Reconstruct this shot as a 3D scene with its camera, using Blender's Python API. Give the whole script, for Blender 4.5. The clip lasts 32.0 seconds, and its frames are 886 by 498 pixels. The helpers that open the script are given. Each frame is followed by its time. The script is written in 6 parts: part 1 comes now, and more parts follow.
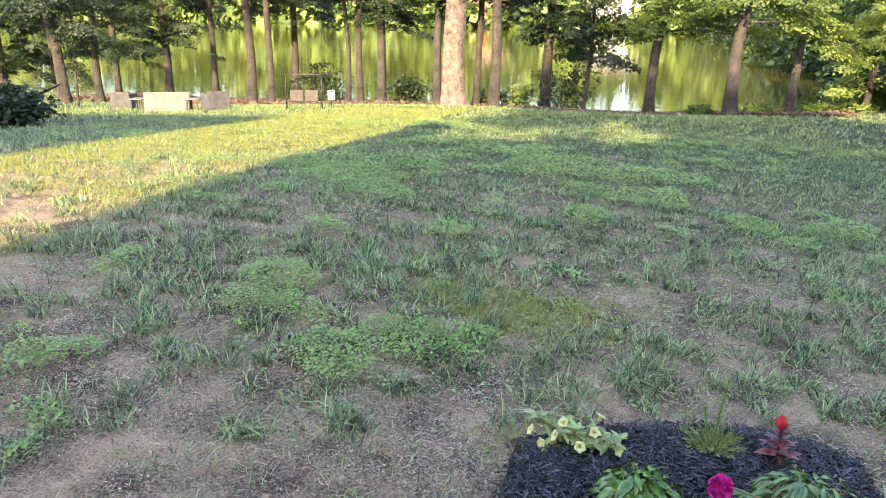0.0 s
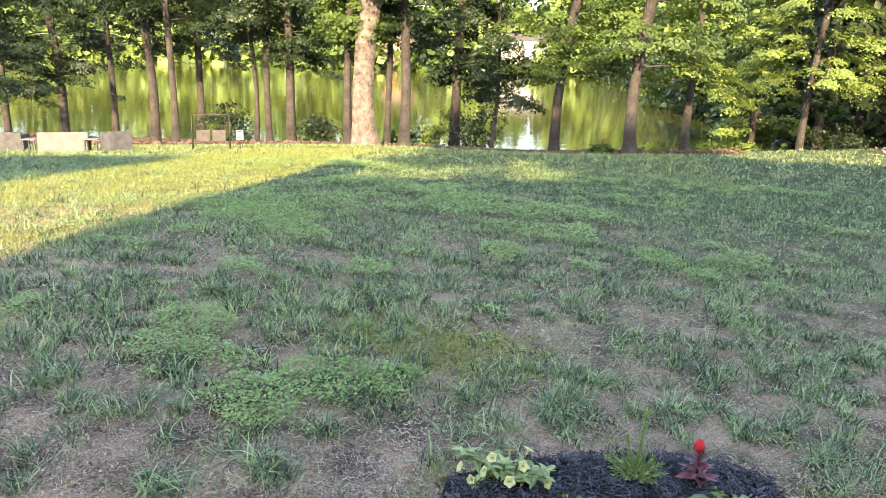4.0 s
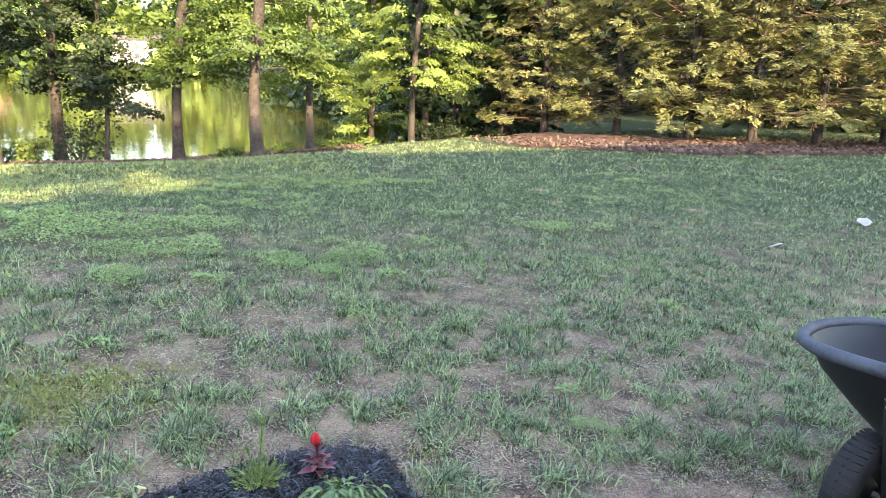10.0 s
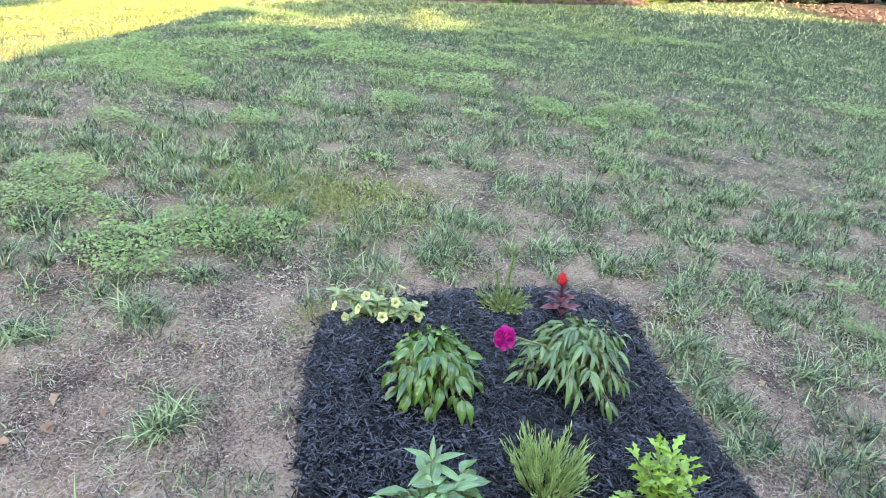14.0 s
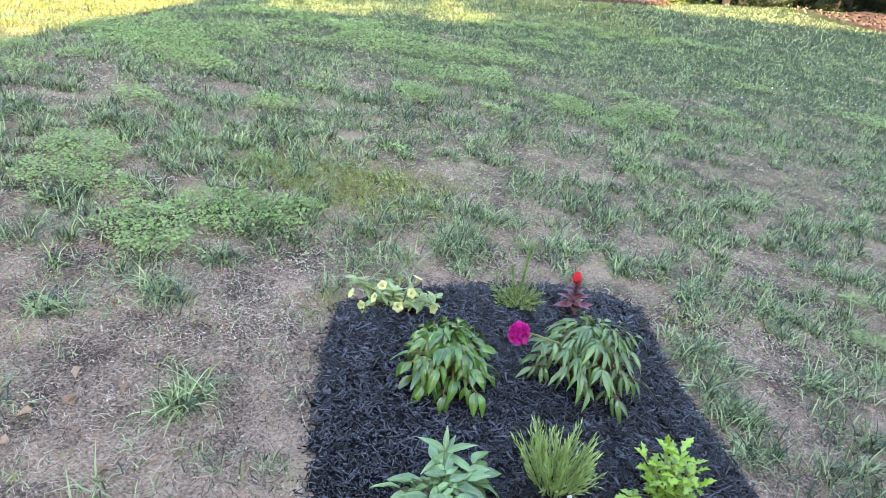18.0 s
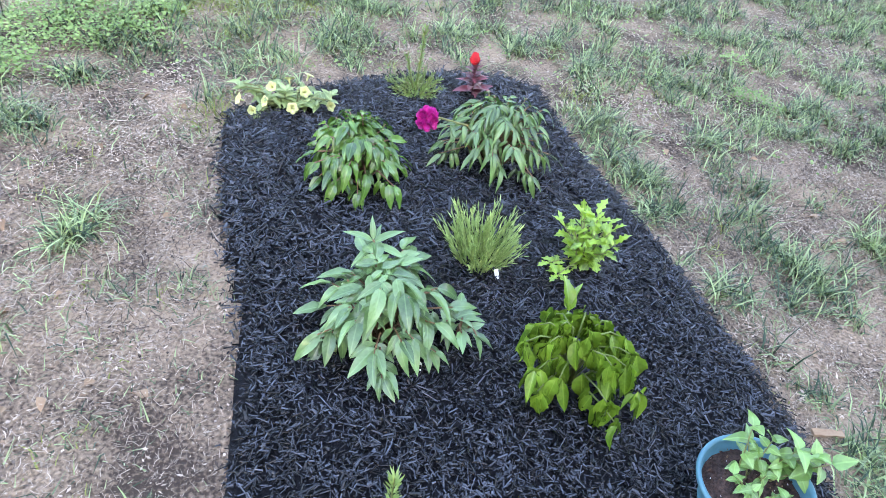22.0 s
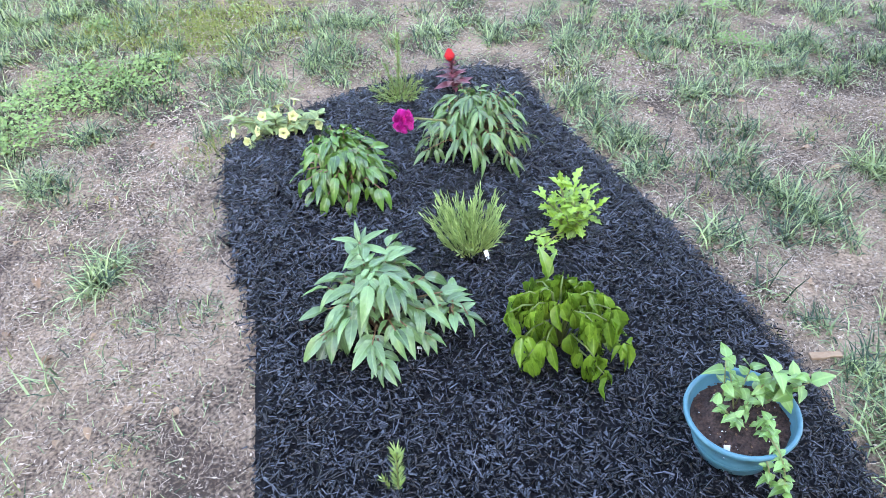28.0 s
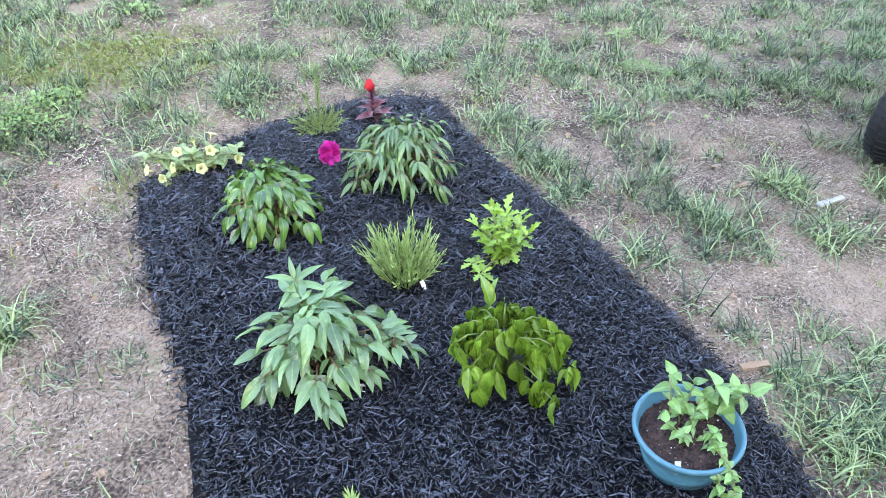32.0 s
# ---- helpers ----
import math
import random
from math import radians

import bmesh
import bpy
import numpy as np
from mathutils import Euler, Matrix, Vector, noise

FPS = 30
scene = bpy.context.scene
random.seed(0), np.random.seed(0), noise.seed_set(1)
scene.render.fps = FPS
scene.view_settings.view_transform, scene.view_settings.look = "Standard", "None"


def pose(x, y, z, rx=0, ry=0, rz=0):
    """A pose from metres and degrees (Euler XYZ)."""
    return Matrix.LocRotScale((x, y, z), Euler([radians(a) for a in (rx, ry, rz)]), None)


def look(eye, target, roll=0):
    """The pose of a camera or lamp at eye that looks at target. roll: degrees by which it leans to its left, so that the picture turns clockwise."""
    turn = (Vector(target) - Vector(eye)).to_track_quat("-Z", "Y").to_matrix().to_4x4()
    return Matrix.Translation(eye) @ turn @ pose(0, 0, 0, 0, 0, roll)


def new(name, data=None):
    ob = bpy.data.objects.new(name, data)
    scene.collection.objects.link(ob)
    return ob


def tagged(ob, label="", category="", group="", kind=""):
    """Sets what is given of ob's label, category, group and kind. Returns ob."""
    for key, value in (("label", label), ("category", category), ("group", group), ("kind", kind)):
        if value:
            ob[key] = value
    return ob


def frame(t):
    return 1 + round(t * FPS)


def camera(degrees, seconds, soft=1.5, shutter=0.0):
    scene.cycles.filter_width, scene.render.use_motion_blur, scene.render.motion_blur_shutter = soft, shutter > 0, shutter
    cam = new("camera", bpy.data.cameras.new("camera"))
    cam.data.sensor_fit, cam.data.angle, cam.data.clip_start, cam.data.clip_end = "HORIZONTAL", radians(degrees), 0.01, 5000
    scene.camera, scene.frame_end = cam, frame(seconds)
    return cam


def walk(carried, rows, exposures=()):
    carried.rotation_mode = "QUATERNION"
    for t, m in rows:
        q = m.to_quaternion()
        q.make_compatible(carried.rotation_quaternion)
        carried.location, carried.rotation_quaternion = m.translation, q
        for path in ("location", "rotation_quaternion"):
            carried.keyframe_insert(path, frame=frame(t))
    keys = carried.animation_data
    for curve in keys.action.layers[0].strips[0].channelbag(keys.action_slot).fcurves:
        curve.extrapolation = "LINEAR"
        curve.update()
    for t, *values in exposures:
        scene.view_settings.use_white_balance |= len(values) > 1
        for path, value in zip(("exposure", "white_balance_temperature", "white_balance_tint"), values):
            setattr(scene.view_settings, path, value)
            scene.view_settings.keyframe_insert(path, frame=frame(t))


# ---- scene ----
cam = camera(63.19, 32.0, soft=0.7)
PATH = [
    (0, (0.097, 0.295, 1.610), (-0.418, 2.126, 0.991), 1.26),
    (0.5, (0.092, 0.298, 1.609), (-0.386, 2.142, 1.000), 1.69),
    (1, (0.071, 0.307, 1.609), (-0.350, 2.171, 1.019), 2.15),
    (1.5, (0.041, 0.313, 1.609), (-0.313, 2.198, 1.041), 2.50),
    (2, (0.013, 0.317, 1.607), (-0.274, 2.219, 1.061), 2.86),
    (2.5, (0.002, 0.317, 1.604), (-0.237, 2.230, 1.073), 3.14),
    (3, (-0.004, 0.295, 1.602), (-0.230, 2.212, 1.079), 3.17),
    (3.5, (0.013, 0.289, 1.599), (-0.246, 2.203, 1.080), 2.74),
    (5.5, (0.180, 0.272, 1.632), (-0.112, 2.191, 1.151), 0.17),
    (6, (0.184, 0.304, 1.615), (0.095, 2.235, 1.103), 1.49),
    (6.5, (0.201, 0.298, 1.599), (0.346, 2.218, 1.058), 2.18),
    (7, (0.229, 0.281, 1.629), (0.665, 2.148, 1.060), 2.21),
    (7.5, (0.271, 0.262, 1.635), (0.985, 2.039, 1.058), 1.18),
    (8, (0.286, 0.248, 1.649), (1.174, 1.953, 1.095), 0.62),
    (8.5, (0.294, 0.241, 1.657), (1.236, 1.930, 1.147), 0.77),
    (9, (0.286, 0.237, 1.660), (1.177, 1.961, 1.177), 0.89),
    (9.5, (0.281, 0.230, 1.665), (1.063, 2.008, 1.187), 1.03),
    (10, (0.263, 0.249, 1.657), (0.914, 2.078, 1.174), 1.26),
    (10.5, (0.261, 0.257, 1.654), (0.795, 2.120, 1.163), 1.66),
    (11, (0.235, 0.274, 1.641), (0.574, 2.176, 1.123), 2.16),
    (11.5, (0.200, 0.280, 1.627), (0.287, 2.203, 1.082), 2.65),
    (12, (0.183, 0.238, 1.639), (0.069, 2.154, 1.075), 2.38),
    (12.5, (0.184, 0.230, 1.630), (-0.025, 2.127, 1.032), 2.22),
    (13, (0.198, 0.236, 1.605), (0.002, 2.098, 0.903), 2.52),
    (13.5, (0.208, 0.279, 1.556), (0.108, 2.093, 0.718), 3.40),
    (14, (0.215, 0.272, 1.558), (0.193, 2.075, 0.694), 3.65),
    (14.5, (0.214, 0.260, 1.577), (0.204, 2.110, 0.818), 3.84),
    (16.5, (0.186, 0.257, 1.570), (0.264, 2.103, 0.803), 5.89),
    (17, (0.192, 0.258, 1.569), (0.262, 2.093, 0.777), 5.83),
    (17.5, (0.193, 0.258, 1.570), (0.244, 2.077, 0.740), 5.99),
    (18, (0.176, 0.247, 1.574), (0.136, 2.039, 0.686), 6.13),
    (18.5, (0.133, 0.215, 1.580), (-0.226, 1.957, 0.664), 5.50),
    (19, (0.127, 0.205, 1.575), (-0.428, 1.894, 0.660), 4.61),
    (19.5, (0.136, 0.211, 1.576), (-0.416, 1.909, 0.675), 4.06),
    (20, (0.115, 0.237, 1.566), (-0.260, 1.994, 0.687), 4.67),
    (20.5, (0.064, 0.248, 1.559), (-0.063, 2.048, 0.697), 5.16),
    (21, (0.051, 0.262, 1.543), (0.180, 2.022, 0.601), 5.53),
    (21.5, (0.061, 0.289, 1.499), (0.342, 1.911, 0.362), 6.43),
    (22, (0.095, 0.286, 1.453), (0.409, 1.786, 0.168), 6.55),
    (22.5, (0.167, 0.276, 1.447), (0.479, 1.701, 0.079), 5.02),
    (23, (0.269, 0.254, 1.476), (0.591, 1.659, 0.089), 0.34),
    (23.5, (0.292, 0.237, 1.506), (0.670, 1.628, 0.121), -4.39),
    (24, (0.258, 0.245, 1.513), (0.675, 1.613, 0.115), -6.38),
    (24.5, (0.189, 0.237, 1.508), (0.620, 1.600, 0.109), -6.04),
    (26.5, (0.203, 0.200, 1.514), (0.552, 1.638, 0.169), -5.60),
    (27, (0.265, 0.175, 1.524), (0.546, 1.643, 0.195), -5.94),
    (27.5, (0.285, 0.160, 1.518), (0.501, 1.655, 0.207), -6.16),
    (28, (0.270, 0.144, 1.529), (0.428, 1.659, 0.233), -6.66),
    (28.5, (0.264, 0.143, 1.527), (0.399, 1.674, 0.248), -6.76),
    (29, (0.246, 0.150, 1.525), (0.395, 1.692, 0.260), -6.65),
    (29.5, (0.231, 0.168, 1.520), (0.427, 1.716, 0.269), -6.26),
    (30, (0.212, 0.193, 1.522), (0.467, 1.737, 0.278), -5.73),
    (30.5, (0.198, 0.206, 1.524), (0.516, 1.745, 0.287), -4.99),
    (31, (0.196, 0.199, 1.524), (0.564, 1.731, 0.292), -4.36),
    (31.5, (0.195, 0.193, 1.523), (0.597, 1.712, 0.286), -3.74),
    (32, (0.197, 0.193, 1.519), (0.617, 1.695, 0.266), -3.21),
]
EXPOSURES = [(0, 2.78, 7200, 16.5), (6, 2.78, 7200, 16), (9, 3.15, 7200, 18.5), (11.5, 2.9, 7250, 18), (13, 2.95, 7250, 18), (13.9, 3.3, 7250, 17.5), (17, 3.2, 7200, 18.5), (20, 3.3, 7250, 18), (21.2, 3.25, 7250, 18), (22.3, 3.7, 7350, 19.5), (32, 3.7, 7350, 20)]
walk(cam, [(t, look(eye, target, roll)) for t, eye, target, roll in PATH], EXPOSURES)

# ---- light ----
SUN_EL, SUN_AZ = radians(25), radians(2.6)      # sun behind the walker, low
world = bpy.data.worlds.new("sky")
scene.world = world
world.use_nodes = True
wn = world.node_tree.nodes
sky = wn.new("ShaderNodeTexSky")
sky.sky_type = "NISHITA"
sky.sun_disc = False
sky.sun_elevation = SUN_EL
sky.sun_rotation = radians(180) - SUN_AZ
world.node_tree.links.new(sky.outputs[0], wn["Background"].inputs[0])
wn["Background"].inputs[1].default_value = 0.15
sun = new("sun", bpy.data.lights.new("sun", "SUN"))
sun.data.energy = 2.75
sun.data.angle = radians(0.5)
sun.data.color = (1.0, 0.80, 0.50)
sun_from = Vector((math.sin(SUN_AZ) * math.cos(SUN_EL), -math.cos(SUN_AZ) * math.cos(SUN_EL), math.sin(SUN_EL)))
sun.matrix_world = look(sun_from * 60, (0, 0, 0))

# ---- materials ----
def mat(name, dark, light, scale=8.0, rough=0.8, metal=0.0, bump=0.2, fine=None, start=0.0, spec=0.5, detail=6.0, rand=0.0,
        island=0.0, sheen=0.0, through_light=0.0, coord="Object", dist=0.01, amp=0.55, stop=1.0):
    """A surface between two colours, mottled by two scales of noise, with fine relief."""
    m = bpy.data.materials.new(name)
    m.use_nodes = True
    nt = m.node_tree
    n, l = nt.nodes, nt.links
    b = n["Principled BSDF"]
    tc = n.new("ShaderNodeTexCoord")
    big = n.new("ShaderNodeTexNoise")
    big.inputs["Scale"].default_value = scale
    big.inputs["Detail"].default_value = detail
    l.new(tc.outputs[coord], big.inputs["Vector"])
    small = n.new("ShaderNodeTexNoise")
    small.inputs["Scale"].default_value = fine or scale * 9
    small.inputs["Detail"].default_value = 4
    l.new(tc.outputs[coord], small.inputs["Vector"])
    add = n.new("ShaderNodeMath")
    add.operation = "MULTIPLY_ADD"
    l.new(small.outputs["Fac"], add.inputs[0])
    add.inputs[1].default_value = amp
    l.new(big.outputs["Fac"], add.inputs[2])
    value = add.outputs[0]
    low, high = 0.23 + 0.5 * amp, 0.77 + 0.5 * amp
    if rand or island:
        src = n.new("ShaderNodeObjectInfo" if rand else "ShaderNodeNewGeometry")
        extra = n.new("ShaderNodeMath")
        extra.operation = "MULTIPLY_ADD"
        l.new(src.outputs["Random" if rand else "Random Per Island"], extra.inputs[0])
        extra.inputs[1].default_value = rand or island
        l.new(value, extra.inputs[2])
        value = extra.outputs[0]
        high += (rand or island)
    ramp = n.new("ShaderNodeValToRGB")
    ramp.color_ramp.elements[0].color = (*dark, 1)
    ramp.color_ramp.elements[0].position = start
    ramp.color_ramp.elements[1].color = (*light, 1)
    ramp.color_ramp.elements[1].position = stop
    rng = n.new("ShaderNodeMapRange")
    rng.inputs["From Min"].default_value = low
    rng.inputs["From Max"].default_value = high
    l.new(value, rng.inputs["Value"])
    l.new(rng.outputs[0], ramp.inputs["Fac"])
    l.new(ramp.outputs["Color"], b.inputs["Base Color"])
    b.inputs["Roughness"].default_value = rough
    b.inputs["Metallic"].default_value = metal
    b.inputs["Specular IOR Level"].default_value = spec
    if bump:
        bp = n.new("ShaderNodeBump")
        bp.inputs["Strength"].default_value = bump
        bp.inputs["Distance"].default_value = dist
        l.new(small.outputs["Fac"], bp.inputs["Height"])
        l.new(bp.outputs["Normal"], b.inputs["Normal"])
    if through_light:
        tr = n.new("ShaderNodeBsdfTranslucent")
        l.new(ramp.outputs["Color"], tr.inputs["Color"])
        mix = n.new("ShaderNodeMixShader")
        mix.inputs["Fac"].default_value = through_light
        l.new(b.outputs[0], mix.inputs[1])
        l.new(tr.outputs[0], mix.inputs[2])
        l.new(mix.outputs[0], n["Material Output"].inputs["Surface"])
    return m


# ---- helpers of this scene ----
def part(name, bm, material, parent=None, label="", smooth=False):
    """Links a bmesh as one mesh object, under a thing or a part if one is given."""
    me = bpy.data.meshes.new(name)
    bm.to_mesh(me)
    bm.free()
    return piece(name, me, material, parent, label, smooth)


def piece(name, me, material=None, parent=None, label="", smooth=False):
    if material and not me.materials:
        me.materials.append(material)
    if smooth:
        me.polygons.foreach_set("use_smooth", [True] * len(me.polygons))
    ob = new(name, me)
    if parent:
        ob.parent = parent
    if label:
        ob["label"] = label
    return ob


def mesh_of(name, verts, faces):
    me = bpy.data.meshes.new(name)
    me.from_pydata([tuple(v) for v in verts], [], faces)
    return me


def fast_mesh(name, verts, quads):
    """A mesh from arrays: verts (n, 3), quads (m, 4) or triangles (m, 3)."""
    me = bpy.data.meshes.new(name)
    k = quads.shape[1]
    me.vertices.add(len(verts))
    me.vertices.foreach_set("co", np.asarray(verts, np.float32).ravel())
    me.loops.add(quads.size)
    me.loops.foreach_set("vertex_index", np.asarray(quads, np.int32).ravel())
    me.polygons.add(len(quads))
    me.polygons.foreach_set("loop_start", np.arange(0, quads.size, k, dtype=np.int32))
    me.update(calc_edges=True)
    return me


def box(bm, size, at=(0, 0, 0), turn=(0, 0, 0), bevel=0.0, taper=1.0):
    m = pose(*at, *turn) @ Matrix.Diagonal((*size, 1))
    vs = bmesh.ops.create_cube(bm, size=1.0)["verts"]
    for v in vs:
        if taper != 1.0 and v.co.z < 0:
            v.co.x *= taper
            v.co.y *= taper
    bmesh.ops.transform(bm, matrix=m, verts=vs)
    if bevel:
        es = list({e for v in vs for e in v.link_edges})
        bmesh.ops.bevel(bm, geom=es, offset=bevel, segments=2, profile=0.7, affect="EDGES")
    return bm


def tube(bm, points, radii, sides=8, cap=True):
    """A round bar along points, with a radius at each."""
    pts = [Vector(p) for p in points]
    if not hasattr(radii, "__len__"):
        radii = [radii] * len(pts)
    rings, side = [], None
    for i, p in enumerate(pts):
        d = (pts[min(i + 1, len(pts) - 1)] - pts[max(i - 1, 0)]).normalized()
        if side is None:
            side = d.orthogonal().normalized()
        side = (side - d * side.dot(d)).normalized()
        up = d.cross(side)
        rings.append([bm.verts.new(p + radii[i] * (math.cos(2 * math.pi * k / sides) * side + math.sin(2 * math.pi * k / sides) * up))
                      for k in range(sides)])
    for a, b in zip(rings, rings[1:]):
        for k in range(sides):
            bm.faces.new((a[k], a[(k + 1) % sides], b[(k + 1) % sides], b[k]))
    if cap:
        bm.faces.new(rings[0][::-1])
        bm.faces.new(rings[-1])
    return bm


def lathe(bm, profile, sides=32, at=(0, 0, 0), axis="Z"):
    """Turns a profile of (radius, height) round an axis."""
    rings = []
    for r, h in profile:
        ring = []
        for k in range(sides):
            c, s = math.cos(2 * math.pi * k / sides) * r, math.sin(2 * math.pi * k / sides) * r
            co = {"Z": (c, s, h), "X": (h, c, s), "Y": (s, h, c)}[axis]
            ring.append(bm.verts.new(Vector(co) + Vector(at)))
        rings.append(ring)
    for a, b in zip(rings, rings[1:]):
        for k in range(sides):
            bm.faces.new((a[k], a[(k + 1) % sides], b[(k + 1) % sides], b[k]))
    return bm


def holder(name, at=(0, 0, 0), turn=0.0):
    ob = new(name)
    ob.empty_display_size = 0.1
    ob.matrix_world = pose(*at, 0, 0, turn)
    return ob


# ---- lie of the land ----
SPOTS = np.array([(x, y, -0.0939 * x + 0.0279 * y) for x, y in
                  ((0, .3), (-2.5, 1), (-2, 4), (0, 4.5), (2, 4), (3.5, 2.5), (2.5, 0), (0, -2), (1, 2))] + [
    (-4.5, 17.4, -.50), (1.9, 18.6, -.53), (0, 20.3, -.84), (3.5, 20.7, -.68), (7.4, 23.4, -.62), (-12.1, 20.9, -1.2), (-13, 20.4, -1.2),
    (16, 18, -.33), (-10, 8, -.15), (9, 8, -.35), (25, 8, -.5), (-25, 20, -1.3), (-25, -5, .6), (25, -10, -1.6), (0, -15, -.2)])


def _spline(r):
    return np.where(r > 0, r * r * np.log(r + 1e-9), 0.0)


_n = len(SPOTS)
_k = _spline(np.linalg.norm(SPOTS[:, None, :2] - SPOTS[None, :, :2], axis=2)) + 0.5 * np.eye(_n)
_p = np.c_[np.ones(_n), SPOTS[:, :2]]
WEIGHTS = np.linalg.solve(np.block([[_k, _p], [_p.T, np.zeros((3, 3))]]), np.r_[SPOTS[:, 2], 0, 0, 0])
WATER = -1.9


def shore(x):
    """Where the lawn ends and the bank drops to the water, for each x."""
    x = np.asarray(x, float)
    return 21.3 + 0.0 * x + 1.6 * np.clip((x - 1) / 8, 0, 2.2) + 1.8 * np.clip((-x - 5) / 9, 0, 3) + 0.25 * np.sin(x * 0.9)


def land(x, y):
    """Height of the ground (arrays or numbers)."""
    x, y = np.broadcast_arrays(np.asarray(x, float), np.asarray(y, float))
    cx, cy = np.clip(x, -30, 30), np.clip(y, -16, 27)
    r = np.hypot(SPOTS[:, 0] - cx[..., None], SPOTS[:, 1] - cy[..., None])
    z = _spline(r) @ WEIGHTS[:_n] + WEIGHTS[_n] + WEIGHTS[_n + 1] * cx + WEIGHTS[_n + 2] * cy
    s = shore(x)
    into = np.clip((y - s) / 3.0, 0, 1)
    into = into * into * (3 - 2 * into)
    right = np.clip((x - 11) / 8, 0, 1)          # the lake ends on this side, the land goes on
    into = into * (1 - right)
    z = z * (1 - into) + (WATER - 1.2) * into
    far = np.clip((y - 218 + 14 * np.sin(x / 60)) / 130, 0, 1)
    out = np.clip((y - 212 + 14 * np.sin(x / 60)) / 12, 0, 1)
    z = z + out * 1.9 * (1 - right) + far * 26
    return z


def high(x, y):
    return float(land(x, y))


# ---- ground, water, houses that cast the shade ----
M_SOIL = mat("lawn_soil", (0.065, 0.041, 0.028), (0.45, 0.315, 0.212), start=.18, stop=.85, scale=3.8, rough=0.95, bump=1.0, fine=110, dist=0.02, amp=.8, detail=10)


def far_turns_green(m):
    """Beyond the lake and past the cypress row the ground is mown grass."""
    n, l = m.node_tree.nodes, m.node_tree.links
    b = n["Principled BSDF"]
    was = b.inputs["Base Color"].links[0].from_socket
    tc, sep = n.new("ShaderNodeTexCoord"), n.new("ShaderNodeSeparateXYZ")
    l.new(tc.outputs["Object"], sep.inputs[0])
    fy, fx, both = n.new("ShaderNodeMapRange"), n.new("ShaderNodeMapRange"), n.new("ShaderNodeMath")
    fy.inputs["From Min"].default_value, fy.inputs["From Max"].default_value = 40, 60
    fx.inputs["From Min"].default_value, fx.inputs["From Max"].default_value = 19, 23
    lawn, tuft = n.new("ShaderNodeMapRange"), n.new("ShaderNodeTexNoise")
    lawn.inputs["From Min"].default_value, lawn.inputs["From Max"].default_value = 3.5, 9
    lawn.inputs["To Max"].default_value = 0.95
    l.new(sep.outputs["Y"], lawn.inputs["Value"])
    tuft.inputs["Scale"].default_value = 2.2
    tuft.inputs["Detail"].default_value = 8
    l.new(tc.outputs["Object"], tuft.inputs["Vector"])
    patch, cover = n.new("ShaderNodeMapRange"), n.new("ShaderNodeMath")
    patch.inputs["From Min"].default_value, patch.inputs["From Max"].default_value = 0.26, 0.42
    l.new(tuft.outputs["Fac"], patch.inputs["Value"])
    cover.operation = "MULTIPLY"
    l.new(lawn.outputs[0], cover.inputs[0])
    l.new(patch.outputs[0], cover.inputs[1])
    l.new(sep.outputs["Y"], fy.inputs["Value"])
    l.new(sep.outputs["X"], fx.inputs["Value"])
    both.operation = "MAXIMUM"
    l.new(fy.outputs[0], both.inputs[0])
    l.new(fx.outputs[0], both.inputs[1])
    mix = n.new("ShaderNodeMix")
    mix.data_type = "RGBA"
    top = n.new("ShaderNodeMath")
    top.operation = "MAXIMUM"
    l.new(both.outputs[0], top.inputs[0])
    l.new(cover.outputs[0], top.inputs[1])
    l.new(top.outputs[0], mix.inputs["Factor"])
    l.new(was, mix.inputs["A"])
    mix.inputs["B"].default_value = (0.032, 0.062, 0.018, 1)
    l.new(mix.outputs["Result"], b.inputs["Base Color"])


far_turns_green(M_SOIL)


def axis_steps(near, far, step, grow):
    out, s = [0.0], step
    while out[-1] < far:
        out.append(out[-1] + s)
        if out[-1] > near:
            s *= grow
    return np.array(out)


def build_ground():
    right = axis_steps(4, 1500, 0.14, 1.08)
    left = -axis_steps(4, 1500, 0.14, 1.08)[1:][::-1]
    xs = np.r_[left, right]
    fwd = axis_steps(5, 30, 0.12, 1.03)
    fwd = np.r_[fwd, fwd[-1] + np.cumsum(np.r_[np.full(40, 1.1), 1.2 * 1.05 ** np.arange(95)])]
    ys = np.r_[-axis_steps(1, 400, 0.15, 1.12)[1:][::-1], fwd]
    gx, gy = np.meshgrid(xs, ys)
    gz = land(gx, gy)
    rough = np.sin(gx * 7.3 + 1.7 * np.sin(gy * 5.1)) * np.sin(gy * 8.9 + 1.3 * np.sin(gx * 6.1)) + 0.6 * np.sin(gx * 17 + gy * 13)
    gz = gz + 0.008 * rough * (np.abs(gx) < 12) * (gy < 18)
    v = np.stack([gx.ravel(), gy.ravel(), gz.ravel()], 1)
    nx, ny = len(xs), len(ys)
    i = (np.arange(ny - 1)[:, None] * nx + np.arange(nx - 1)[None, :]).ravel()
    q = np.stack([i, i + 1, i + nx + 1, i + nx], 1)
    me = fast_mesh("ground", v, q)
    ob = piece("ground", me, M_SOIL, smooth=True)
    tagged(ob, "patchy backyard lawn soil with dry thatch sloping to the lake", "ground", kind="structure")


build_ground()


